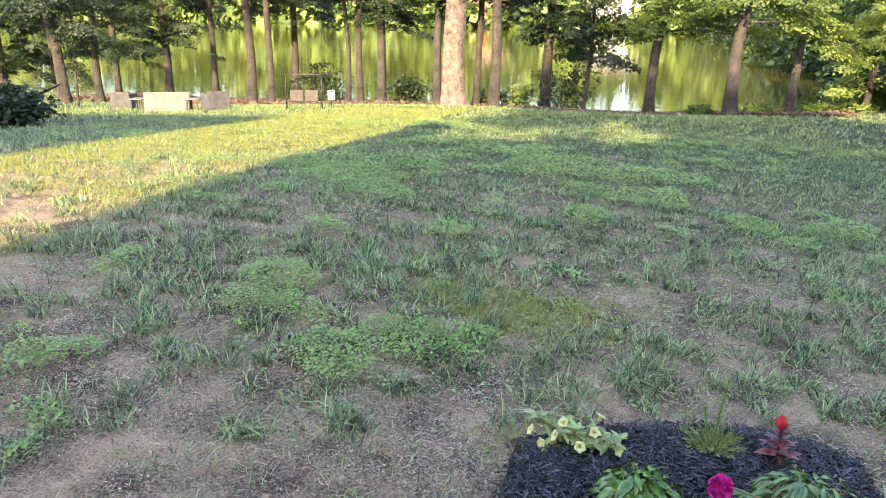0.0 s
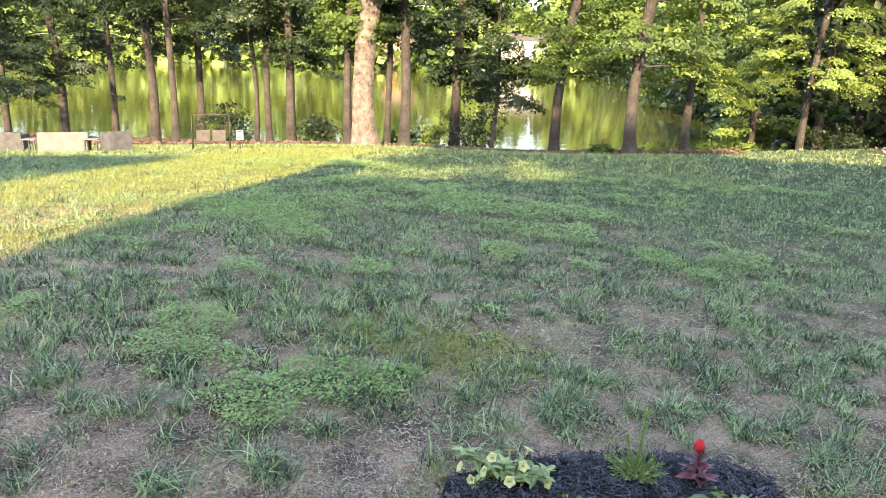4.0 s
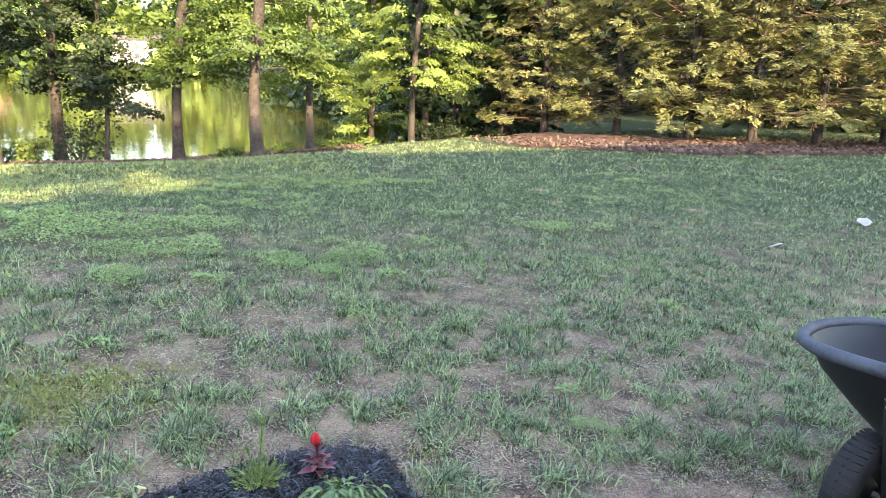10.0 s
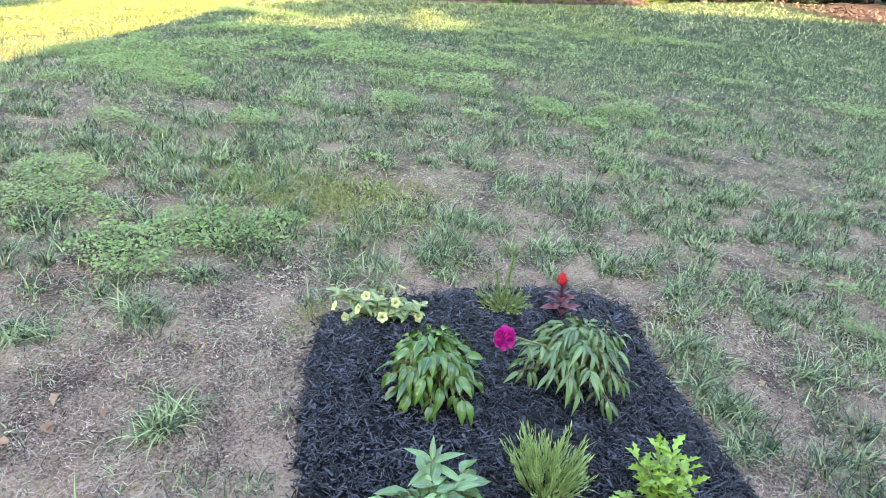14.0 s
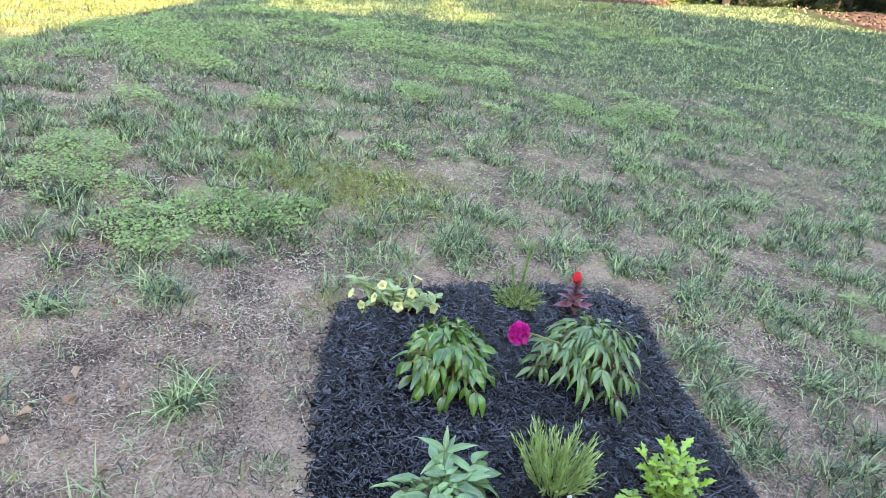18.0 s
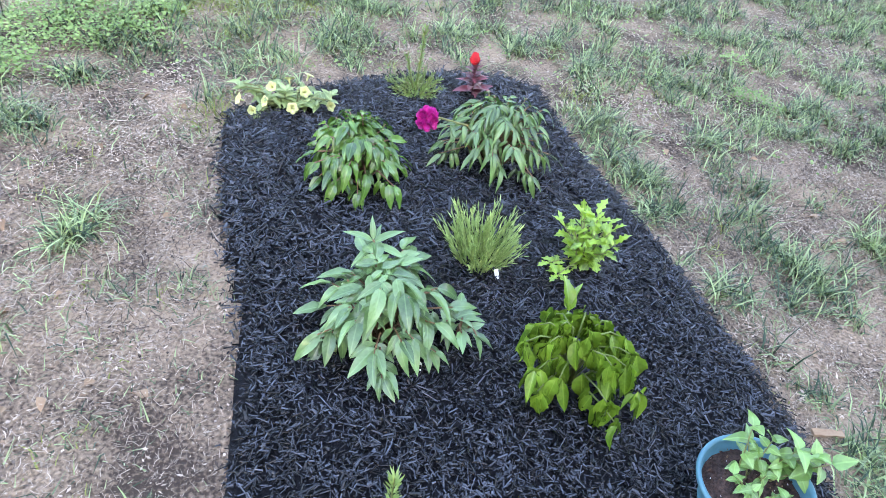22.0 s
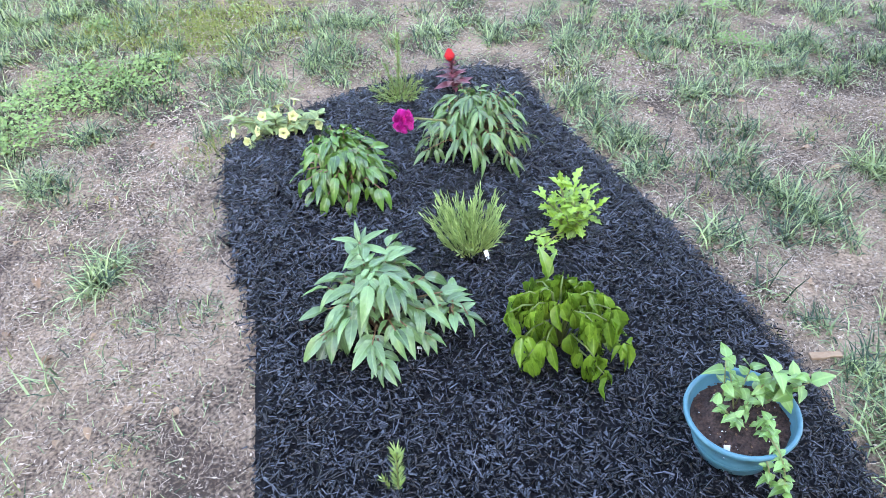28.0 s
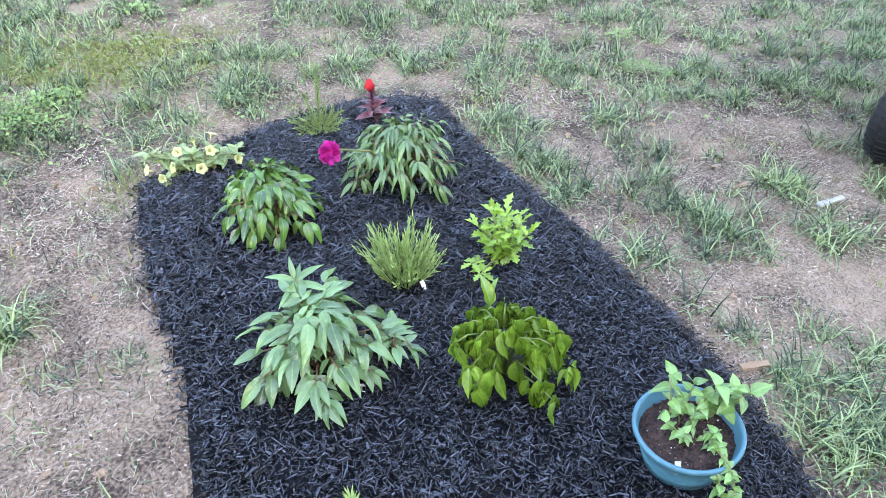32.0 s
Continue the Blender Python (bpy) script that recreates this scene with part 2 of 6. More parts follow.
def water_material():
    m = bpy.data.materials.new("lake_water")
    m.use_nodes = True
    n, l = m.node_tree.nodes, m.node_tree.links
    b = n["Principled BSDF"]
    b.inputs["Base Color"].default_value = (0.075, 0.075, 0.014, 1)
    b.inputs["Roughness"].default_value = 0.03
    b.inputs["IOR"].default_value = 1.33
    tc, mp, tx = n.new("ShaderNodeTexCoord"), n.new("ShaderNodeMapping"), n.new("ShaderNodeTexNoise")
    mp.inputs["Scale"].default_value = (0.5, 1.6, 1)
    tx.inputs["Scale"].default_value = 1.2
    tx.inputs["Detail"].default_value = 5
    bp = n.new("ShaderNodeBump")
    bp.inputs["Strength"].default_value = 0.06
    bp.inputs["Distance"].default_value = 0.1
    l.new(tc.outputs["Object"], mp.inputs["Vector"])
    l.new(mp.outputs[0], tx.inputs["Vector"])
    l.new(tx.outputs["Fac"], bp.inputs["Height"])
    l.new(bp.outputs[0], b.inputs["Normal"])
    return m


water = piece("water", mesh_of("water", [(-700, 19, WATER), (30, 19, WATER), (30, 260, WATER), (-700, 260, WATER)], [(0, 1, 2, 3)]), water_material())
tagged(water, "calm green lake water mirroring the far shore", "water", kind="structure")

M_WALL = mat("siding", (0.55, 0.5, 0.44), (0.7, 0.66, 0.6), scale=3, rough=0.8)
M_CHIMNEY = mat("chimney_brick", (0.2, 0.09, 0.06), (0.38, 0.2, 0.14), scale=6, rough=.9)
M_ROOF = mat("shingle", (0.05, 0.045, 0.04), (0.12, 0.11, 0.1), scale=6, rough=0.95)


def house(x0, x1, y0, y1, eave, ridge, label):
    """A plain gabled house; its ridge runs along x."""
    h = holder("house", ((x0 + x1) / 2, (y0 + y1) / 2, 0))
    cx, cy = (x0 + x1) / 2, (y0 + y1) / 2
    w, d = (x1 - x0), (y1 - y0)
    bm = bmesh.new()
    v = [bm.verts.new(p) for p in ((-w / 2, -d / 2, -1.5), (w / 2, -d / 2, -1.5), (w / 2, d / 2, -1.5), (-w / 2, d / 2, -1.5),
                                   (-w / 2, -d / 2, eave), (w / 2, -d / 2, eave), (w / 2, d / 2, eave), (-w / 2, d / 2, eave),
                                   (-w / 2, 0, ridge), (w / 2, 0, ridge))]
    for f in ((0, 1, 5, 4), (2, 3, 7, 6), (1, 2, 6, 9, 5), (3, 0, 4, 8, 7)):
        bm.faces.new([v[i] for i in f])
    part("wall", bm, M_WALL, h)
    bm = bmesh.new()
    o = 0.35
    for s in (-1, 1):
        a = [(-w / 2 - o, s * (d / 2 + o), eave - o * (ridge - eave) / (d / 2)), (w / 2 + o, s * (d / 2 + o), eave - o * (ridge - eave) / (d / 2)),
             (w / 2 + o, 0, ridge), (-w / 2 - o, 0, ridge)]
        lo = [bm.verts.new(p) for p in a]
        hi = [bm.verts.new((p[0], p[1], p[2] + 0.14)) for p in a]
        bm.faces.new(lo)
        bm.faces.new(hi)
        for i in range(4):
            bm.faces.new((lo[i], lo[(i + 1) % 4], hi[(i + 1) % 4], hi[i]))
    part("roof", bm, M_ROOF, h)
    return tagged(h, label, "house")


house(-24.0, -5.35, -17.0, -9.0, 9.3, 10.4, "neighbouring house with pale siding and gabled roof")
house(3.6, 26.0, -19.0, -9.6, 12.0, 13.4, "tall house with pale siding behind the garden bed")


def front_gable(x0, x1, y0, y1, eave, peak):
    """A house whose low gable faces the garden."""
    h = holder("house", ((x0 + x1) / 2, (y0 + y1) / 2, 0))
    w, d = x1 - x0, y1 - y0
    bm = bmesh.new()
    v = [bm.verts.new((sx * w / 2, sy * d / 2, z)) for sy in (-1, 1) for sx, z in ((-1, -1.5), (1, -1.5), (1, eave), (0, peak), (-1, eave))]
    for f in ((0, 1, 2, 3, 4), (9, 8, 7, 6, 5), (0, 4, 9, 5), (1, 6, 7, 2)):
        bm.faces.new([v[k] for k in f])
    part("wall", bm, M_WALL, h)
    for sx in (-1, 1):
        bm = bmesh.new()
        lo = [bm.verts.new(p) for p in ((sx * (w / 2 + .12), -d / 2 - .1, eave - .02), (0, -d / 2 - .1, peak + .02), (0, d / 2 + .1, peak + .02), (sx * (w / 2 + .12), d / 2 + .1, eave - .02))]
        hi = [bm.verts.new(q.co + Vector((0, 0, .12))) for q in lo]
        bm.faces.new(lo)
        bm.faces.new(hi)
        for k in range(4):
            bm.faces.new((lo[k], lo[(k + 1) % 4], hi[(k + 1) % 4], hi[k]))
        part("roof", bm, M_ROOF, h)
    bm = bmesh.new()
    box(bm, (.62, .7, 4.2), (-w / 2 + .29, d / 2 - .36, 7.25), bevel=.02)
    part("chimney", bm, M_CHIMNEY, h)
    return tagged(h, "house with pale siding and a low front gable", "house")


front_gable(-2.36, 9.6, -16.0, -9.0, 8.25, 9.4)

# ---- garden bed ----
BED = [(-.25, 2.57), (-.15, 2.66), (.07, 2.83), (.36, 2.97), (.57, 3.05), (.84, 3.08), (1.00, 3.02), (1.03, 2.7), (1.08, 2.46), (1.17, 2.13),
       (1.24, 1.83), (1.30, 1.5), (1.335, 1.25), (1.33, 1.1), (1.31, .82), (1.08, .72), (.7, .62), (.3, .60), (-.05, .7), (-.12, .95), (-.12, 1.3), (-.12, 1.52),
       (-.17, 1.78), (-.21, 2.02), (-.24, 2.28)]
M_MULCH = mat("black_mulch", (0.0015, 0.0015, 0.002), (0.012, 0.0125, 0.016), scale=30, rough=0.9, bump=1.0, fine=120, spec=.15)


def in_bed(x, y, grow=0.0):
    c, hit = (0.5, 1.8), False
    px, py = c[0] + (x - c[0]) / (1 + grow), c[1] + (y - c[1]) / (1 + grow)
    for (x0, y0), (x1, y1) in zip(BED, BED[1:] + BED[:1]):
        if (y0 > py) != (y1 > py) and px < (x1 - x0) * (py - y0) / (y1 - y0) + x0:
            hit = not hit
    return hit


def mulch_height(x, y):
    k = 0.0
    for g, s in ((0.0, .018), (-.04, .014), (-.1, .012), (-.2, .01)):
        k += s if in_bed(x, y, g) else 0.0
    return k


def build_bed():
    xs, ys = np.arange(-.36, 1.45, .03), np.arange(.5, 3.26, .03)
    bm = bmesh.new()
    grid = [[bm.verts.new((x, y, high(x, y) + (mulch_height(x, y) + .012 * noise.noise((x * 9, y * 9, 0)) if in_bed(x, y) else -.03))) for x in xs] for y in ys]
    for a, b in zip(grid, grid[1:]):
        for i in range(len(xs) - 1):
            bm.faces.new((a[i], a[i + 1], b[i + 1], b[i]))
    ob = part("mulch_bed", bm, M_MULCH, smooth=True)
    return tagged(ob, "raised garden bed of black shredded wood mulch", "garden bed")


bed = build_bed()

# ---- trees along the shore ----
# shade and sun put into the bark colour: dark trunks, one pale broad trunk
M_BARK = mat("bark", (0.016, 0.014, 0.0125), (0.085, 0.072, 0.062), scale=3, rough=0.95, bump=1.0, fine=18, dist=0.04)
M_BARK_PALE = mat("pale_bark", (0.05, 0.038, 0.03), (0.24, 0.19, 0.158), scale=7, rough=0.95, bump=1.0, fine=16, dist=0.04)
# one foliage in three tones; sun and shade are put into the colour
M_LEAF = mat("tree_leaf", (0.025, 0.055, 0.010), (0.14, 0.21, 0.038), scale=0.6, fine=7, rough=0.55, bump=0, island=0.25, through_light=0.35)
M_LEAF_SUNLIT = mat("sunlit_leaf", (0.08, 0.13, 0.022), (0.27, 0.36, 0.09), scale=0.6, fine=7, rough=0.55, bump=0, island=0.25, through_light=0.25)
M_LEAF_SHADED = mat("shaded_leaf", (0.006, 0.017, 0.005), (0.035, 0.062, 0.017), scale=0.6, fine=7, rough=0.55, bump=0, island=0.25, through_light=0.3)
rng = np.random.default_rng(4)


def leaf_cloud(clumps, per, size, spread, flat=0.6, r=None):
    """Many small folded leaves about clump centres (n, 4: x, y, z, radius): vertex and face arrays."""
    r = r or rng
    c = np.repeat(np.asarray(clumps, float), per, 0)
    n = len(c)
    d = r.normal(size=(n, 3)) * [1, 1, flat]
    p = c[:, :3] + d * c[:, 3:4] * spread
    w = r.normal(size=(n, 3)) * .6 + d * .35 + [0, 0, .9]      # leaves lie roughly level, facing outwards
    return leaves_at(p, w, r, size)


def leaves_at(p, w, r, size):
    """Pointed leaves at p that face w."""
    n = len(p)
    w = w / (np.linalg.norm(w, axis=1, keepdims=True) + 1e-9)
    a = np.cross(w, r.normal(size=(n, 3)))
    a /= np.linalg.norm(a, axis=1, keepdims=True) + 1e-9
    b = np.cross(w, a)
    s = size * r.uniform(0.6, 1.35, (n, 1))
    v = np.stack([p, p + a * s * .4 + b * s * .38 + w * s * .06, p + a * s - w * s * .12, p + a * s * .4 - b * s * .38 + w * s * .06], 1).reshape(-1, 3)
    k = np.arange(n)[:, None] * 4
    return v, np.concatenate([k + [[0, 1, 2]], k + [[0, 2, 3]]], 0).reshape(-1, 3)


def boughs(sprays, per, size, r):
    """Layered drooping sprays (n, 5: x, y, z, radius, bearing): the leaves of one spray overlap like shingles and face one way."""
    c = np.repeat(np.asarray(sprays, float), per, 0)
    n = len(c)
    tilt = np.repeat(r.normal(size=(len(sprays), 2)) * .35, per, 0)
    out = np.stack([np.cos(c[:, 4]), np.sin(c[:, 4])], 1)
    side = np.stack([-out[:, 1], out[:, 0]], 1)
    u, v = r.uniform(-.5, 1, n), r.normal(size=n) * .5
    v = v * (1 - .45 * u)
    rad = c[:, 3]
    p = c[:, :3].copy()
    p[:, :2] += out * (u * rad)[:, None] + side * (v * rad)[:, None]
    p[:, 2] += rad * (-.38 * u * np.abs(u) - .3 * v * v + .1 * r.normal(size=n))
    w = np.zeros((n, 3))
    w[:, :2] = out * (.45 + .55 * np.clip(u, 0, 1) + tilt[:, 0])[:, None] + side * (v * .5 + tilt[:, 1])[:, None]
    w[:, 2] = .8
    w += r.normal(size=(n, 3)) * .28
    return leaves_at(p, w, r, size)


def at_depth(x, y, d):
    """The spot on the same bearing from the bed's foot, d metres off."""
    k = d / math.hypot(x - .15, y - .25)
    return .15 + (x - .15) * k, .25 + (y - .25) * k


def shore_tree(x, y, r, lean, low, crown_r, leaf, pale, label, hi=11.0, thick=1.0, clump_n=70, leaf_size=.10):
    z = high(x, y)
    t = holder("tree", (x, y, z))
    g = np.random.default_rng(int(1000 + x * 37 + y * 11) % 99991)
    bm = bmesh.new()
    zs = [-.4, 0, .12, .3, .7, 1.5, 2.5, 3.5, 5, 8, hi]
    fl = [1.75, 1.6, 1.42, 1.24, 1.1, 1.0, .95, .92, .85, .65, .3]
    wob = g.normal(size=2) * .05
    spine = [(lean * .012 * h * h + wob[0] * math.sin(h), wob[1] * math.sin(h * .8), h) for h in zs]
    tube(bm, spine, [r * f for f in fl], 14)
    for v in bm.verts:
        a = math.atan2(v.co.y, v.co.x)
        v.co.xy *= 1 + .07 * math.sin(a * 5 + x) + .05 * noise.noise(v.co * 3)
    part("trunk", bm, M_BARK_PALE if pale else M_BARK, t, smooth=True)
    sprays = []
    n_limb = 14
    for i in range(n_limb):
        h = low + .25 + (hi - low) * .8 * (i / n_limb) ** 1.5
        az = i * 2.399 + g.uniform(-.5, .5)
        ln = crown_r * g.uniform(.65, 1.08) * (1 - .3 * i / n_limb)
        base = Vector((lean * .012 * h * h, 0, h))
        drop = g.uniform(-.3, .1) if i < 7 else .3
        pts = [base + Vector((math.cos(az) * ln * k, math.sin(az) * ln * k, ln * (drop * k + .3 * k * (1 - k)))) for k in (0, .3, .6, 1)]
        b2 = bmesh.new()
        rr = max(.016, r * .24 * (1 - .5 * i / n_limb))
        tube(b2, pts, [rr, rr * .7, rr * .42, rr * .12], 6)
        part("limb", b2, M_BARK, t, smooth=True)
        for k in np.linspace(.3, 1.05, max(3, clump_n // n_limb)):
            k = float(k)
            q = base + Vector((math.cos(az) * ln * k, math.sin(az) * ln * k, ln * (drop * k + .3 * k * (1 - k))))
            off = g.normal() * .3 * thick * k
            q += Vector((-math.sin(az) * off, math.cos(az) * off, g.normal() * .16))
            sprays.append((*q, g.uniform(.26, .5), az + math.copysign(min(1.0, abs(off) * 2), off) + g.normal() * .4))
    for _ in range(clump_n // 2):
        a, u = g.uniform(0, 6.28), math.sqrt(g.uniform(.1, 1))
        sprays.append((math.cos(a) * u * crown_r * .85, math.sin(a) * u * crown_r * .85, low + .4 + (hi - low) * g.uniform(0, 1) ** 1.4, g.uniform(.3, .55), a + g.normal() * .4))
    sprays = np.array(sprays)
    lower = sprays[:, 2] < 5.2
    v, f = boughs(sprays[lower], 190 if leaf is M_LEAF_SUNLIT else 125, leaf_size * (.72 if leaf is M_LEAF_SUNLIT else .82), g) if lower.any() else (np.zeros((0, 3)), np.zeros((0, 3), int))
    if (~lower).any():
        v2, f2 = boughs(sprays[~lower], 22, leaf_size * 2.3, g)
        v, f = np.concatenate([v, v2]), np.concatenate([f, f2 + len(v)])
    piece("crown", fast_mesh("crown", v, f), leaf, t)
    return tagged(t, label, "tree", "trees along the lake shore")


DARK, MID, LITE = M_LEAF_SHADED, M_LEAF, M_LEAF_SUNLIT
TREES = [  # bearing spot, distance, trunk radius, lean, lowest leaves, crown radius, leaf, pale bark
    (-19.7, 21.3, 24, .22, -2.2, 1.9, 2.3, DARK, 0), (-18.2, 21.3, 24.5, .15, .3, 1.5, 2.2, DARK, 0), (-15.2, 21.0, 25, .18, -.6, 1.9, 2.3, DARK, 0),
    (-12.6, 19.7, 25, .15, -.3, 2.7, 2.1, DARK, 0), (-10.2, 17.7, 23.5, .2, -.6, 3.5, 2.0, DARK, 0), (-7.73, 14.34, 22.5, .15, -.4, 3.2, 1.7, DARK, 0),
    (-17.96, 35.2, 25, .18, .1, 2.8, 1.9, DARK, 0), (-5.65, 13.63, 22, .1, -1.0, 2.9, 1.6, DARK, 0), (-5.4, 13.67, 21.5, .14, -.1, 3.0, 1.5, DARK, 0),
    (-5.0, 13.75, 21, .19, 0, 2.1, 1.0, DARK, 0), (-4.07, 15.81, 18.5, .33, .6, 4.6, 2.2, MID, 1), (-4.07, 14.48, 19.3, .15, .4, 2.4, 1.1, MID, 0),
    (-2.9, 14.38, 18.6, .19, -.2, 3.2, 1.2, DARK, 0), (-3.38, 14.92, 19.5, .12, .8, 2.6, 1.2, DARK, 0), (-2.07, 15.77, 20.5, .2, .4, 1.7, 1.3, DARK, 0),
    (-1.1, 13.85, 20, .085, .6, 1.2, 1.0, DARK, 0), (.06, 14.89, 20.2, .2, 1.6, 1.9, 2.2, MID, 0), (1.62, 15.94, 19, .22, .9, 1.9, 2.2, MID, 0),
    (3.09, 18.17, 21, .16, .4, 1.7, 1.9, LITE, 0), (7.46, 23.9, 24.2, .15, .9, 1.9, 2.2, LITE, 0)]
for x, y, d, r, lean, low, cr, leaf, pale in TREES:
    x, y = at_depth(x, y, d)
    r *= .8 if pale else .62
    what = "broad sunlit pale-barked" if pale else "slender shaded dark-barked" if r < .1 else "tall"
    tone = {DARK: "dark shade-toned leaves", MID: "green leaves", LITE: "sunlit yellow-green leaves"}[leaf]
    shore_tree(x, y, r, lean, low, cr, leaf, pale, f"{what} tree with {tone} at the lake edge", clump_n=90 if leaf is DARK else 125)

# thicket where the lawn meets the cypress row; dark leaves stand in for shade
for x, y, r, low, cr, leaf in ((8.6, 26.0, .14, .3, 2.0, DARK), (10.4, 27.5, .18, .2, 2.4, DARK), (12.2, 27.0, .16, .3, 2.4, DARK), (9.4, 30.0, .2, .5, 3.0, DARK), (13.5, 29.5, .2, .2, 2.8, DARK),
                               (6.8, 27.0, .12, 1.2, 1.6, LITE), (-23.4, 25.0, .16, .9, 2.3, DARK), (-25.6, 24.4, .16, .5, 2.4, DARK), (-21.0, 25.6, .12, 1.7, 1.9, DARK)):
    shore_tree(x, y, r, .2, low, cr, leaf, 0, "dense understorey tree beside the lawn edge, leaves toned lit or shaded", clump_n=130, leaf_size=.12)


def bush(x, y, w, h, leaf, label, n=60, size=.09):
    b = holder("bush", (x, y, high(x, y)))
    g = np.random.default_rng(int(abs(x * 91 + y * 17)))
    for i in range(7):
        bm = bmesh.new()
        a = g.uniform(0, 6.28)
        tube(bm, [(0, 0, -.05), (math.cos(a) * w * .25, math.sin(a) * w * .25, h * .5), (math.cos(a) * w * .4, math.sin(a) * w * .4, h * .85)], [.02, .013, .004], 5)
        part("stem", bm, M_BARK, b)
    c = [(g.normal() * w * .24, g.normal() * w * .24, h * (.12 + .75 * g.uniform()), w * .16) for _ in range(n)]
    v, f = leaf_cloud(c, 40, size, .7, r=g)
    v[:, 2] = np.maximum(v[:, 2], .01)
    piece("foliage", fast_mesh("foliage", v, f), leaf, b)
    return tagged(b, label, "bush")


bush(-9.75, 9.45, 1.1, .62, DARK, "dark green shrub standing on the lawn", 90)
for px, py, d, w, h, lf in ((-3.0, 14.6, 20.4, .7, .5, MID), (-1.6, 14.6, 20.6, 1.6, 1.3, DARK), (-2.5, 15, 20.6, .8, .7, LITE), (1.0, 15.5, 19.8, .5, .25, MID), (-4.6, 14.2, 20.8, 1.2, .8, DARK), (2.3, 17, 20.8, .7, .22, MID),
                            (-6.4, 13.9, 22.2, 1.1, 1.4, DARK), (3.6, 18.2, 21.6, .7, .25, MID), (6.4, 22.9, 24.4, .9, .5, MID), (8.4, 24, 25, 1.6, 1.1, DARK), (10, 25, 27, 2.2, 1.5, DARK)):
    x, y = at_depth(px, py, d)
    bush(x, y, w, h, lf, "low leafy shrub at the water's edge", 26)

# unseen tall trees added behind the houses, so that shade falls on the shore
for x, y, hh in ((.9, -25, 21.6), (4.4, -26, 22.0)):
    shore_tree(x, y, .3, 0, 17.9, 2.4, MID, 0, "unseen tall tree added behind the house for shade", hi=hh, clump_n=60, leaf_size=.26)

# ---- cypress row ----
M_CYP = mat("cypress_spray", (0.035, 0.05, 0.016), (0.35, 0.37, 0.145), scale=0.9, fine=5, rough=0.7, bump=0, island=0.5, through_light=0.2)
M_DEAD = mat("dead_spray", (0.14, 0.08, 0.045), (0.42, 0.28, 0.16), scale=1, fine=6, rough=0.9, bump=0, island=0.5)


def cypress_mesh(seed, height, radius):
    """Flat feathery plates of foliage along rising branches, bare brown twigs within: living plates, dead twigs and the branch bars."""
    g = np.random.default_rng(seed)
    live, dead = [], []
    bars = bmesh.new()
    n_branch = 84
    for i in range(n_branch):
        h = .75 + (height - 1.2) * (i / n_branch) ** 1.3
        a = i * 2.399 + g.uniform(-.4, .4)
        ln = radius * (1 - .7 * (h / height) ** 1.4) * g.uniform(.55, 1.12)
        rise = g.uniform(-.12, .6)
        curve = [(math.cos(a) * ln * k, math.sin(a) * ln * k, h + ln * rise * k * k + .05 * k) for k in (0, .35, .7, 1)]
        tube(bars, curve, [.032, .024, .014, .005], 4, cap=False)
        for k in np.linspace(.3, 1.04, 10):
            wide = .34 * ln * (1.15 - k) + .07
            for s in (-1, 1):
                off = s * wide * g.uniform(.15, 1)
                q = (math.cos(a) * ln * k - math.sin(a) * off, math.sin(a) * ln * k + math.cos(a) * off, h + ln * rise * k * k + .05 * k + g.normal() * .06)
                rec = (*q, a + s * .55 + g.normal() * .3, g.uniform(-.45, .2), g.normal() * .35)
                if k < .5:
                    if g.uniform() < .75:
                        dead.append(rec)
                elif g.uniform() < .9:
                    live.append(rec)
    out = []
    for group, per, size, thin in ((live, 52, .125, .19), (dead, 10, .24, .035)):
        rec = np.array(group)
        c = np.repeat(rec, np.where(rec[:, 2] < 5, per, per // 4), 0)
        n = len(c)
        u, v = g.uniform(0, 1, n), g.uniform(-1, 1, n)
        fwd = np.stack([np.cos(c[:, 3]) * np.cos(c[:, 4]), np.sin(c[:, 3]) * np.cos(c[:, 4]), np.sin(c[:, 4])], 1)
        lat = np.stack([-np.sin(c[:, 3]), np.cos(c[:, 3]), c[:, 5]], 1)
        big = np.where(c[:, 2:3] < 5, 1, 1.9)
        p = c[:, :3] + fwd * (u[:, None] * .30) * big + lat * (v * .15 * (1 - .6 * u))[:, None] * big + g.normal(size=(n, 3)) * .02
        p[:, 2] -= .06 * u * u
        d = fwd + lat * (v * .9)[:, None] + g.normal(size=(n, 3)) * .22
        d /= np.linalg.norm(d, axis=1, keepdims=True)
        up = np.cross(fwd, lat) + g.normal(size=(n, 3)) * .3
        side = np.cross(d, up)
        side /= np.linalg.norm(side, axis=1, keepdims=True) + 1e-9
        s = size * g.uniform(.5, 1.25, (n, 1)) * big
        vv = np.stack([p, p + d * s * .5 + side * s * thin, p + d * s, p + d * s * .5 - side * s * thin], 1).reshape(-1, 3)
        k = np.arange(n)[:, None] * 4
        out.append(fast_mesh("spray", vv, np.concatenate([k + [[0, 1, 2]], k + [[0, 2, 3]]], 0).reshape(-1, 3)))
    me = bpy.data.meshes.new("branches")
    bars.to_mesh(me)
    bars.free()
    return out[0], out[1], me


CYPRESS_KINDS = [cypress_mesh(11, 9.5, 2.7), cypress_mesh(12, 10.5, 3.0), cypress_mesh(13, 8.5, 2.6)]


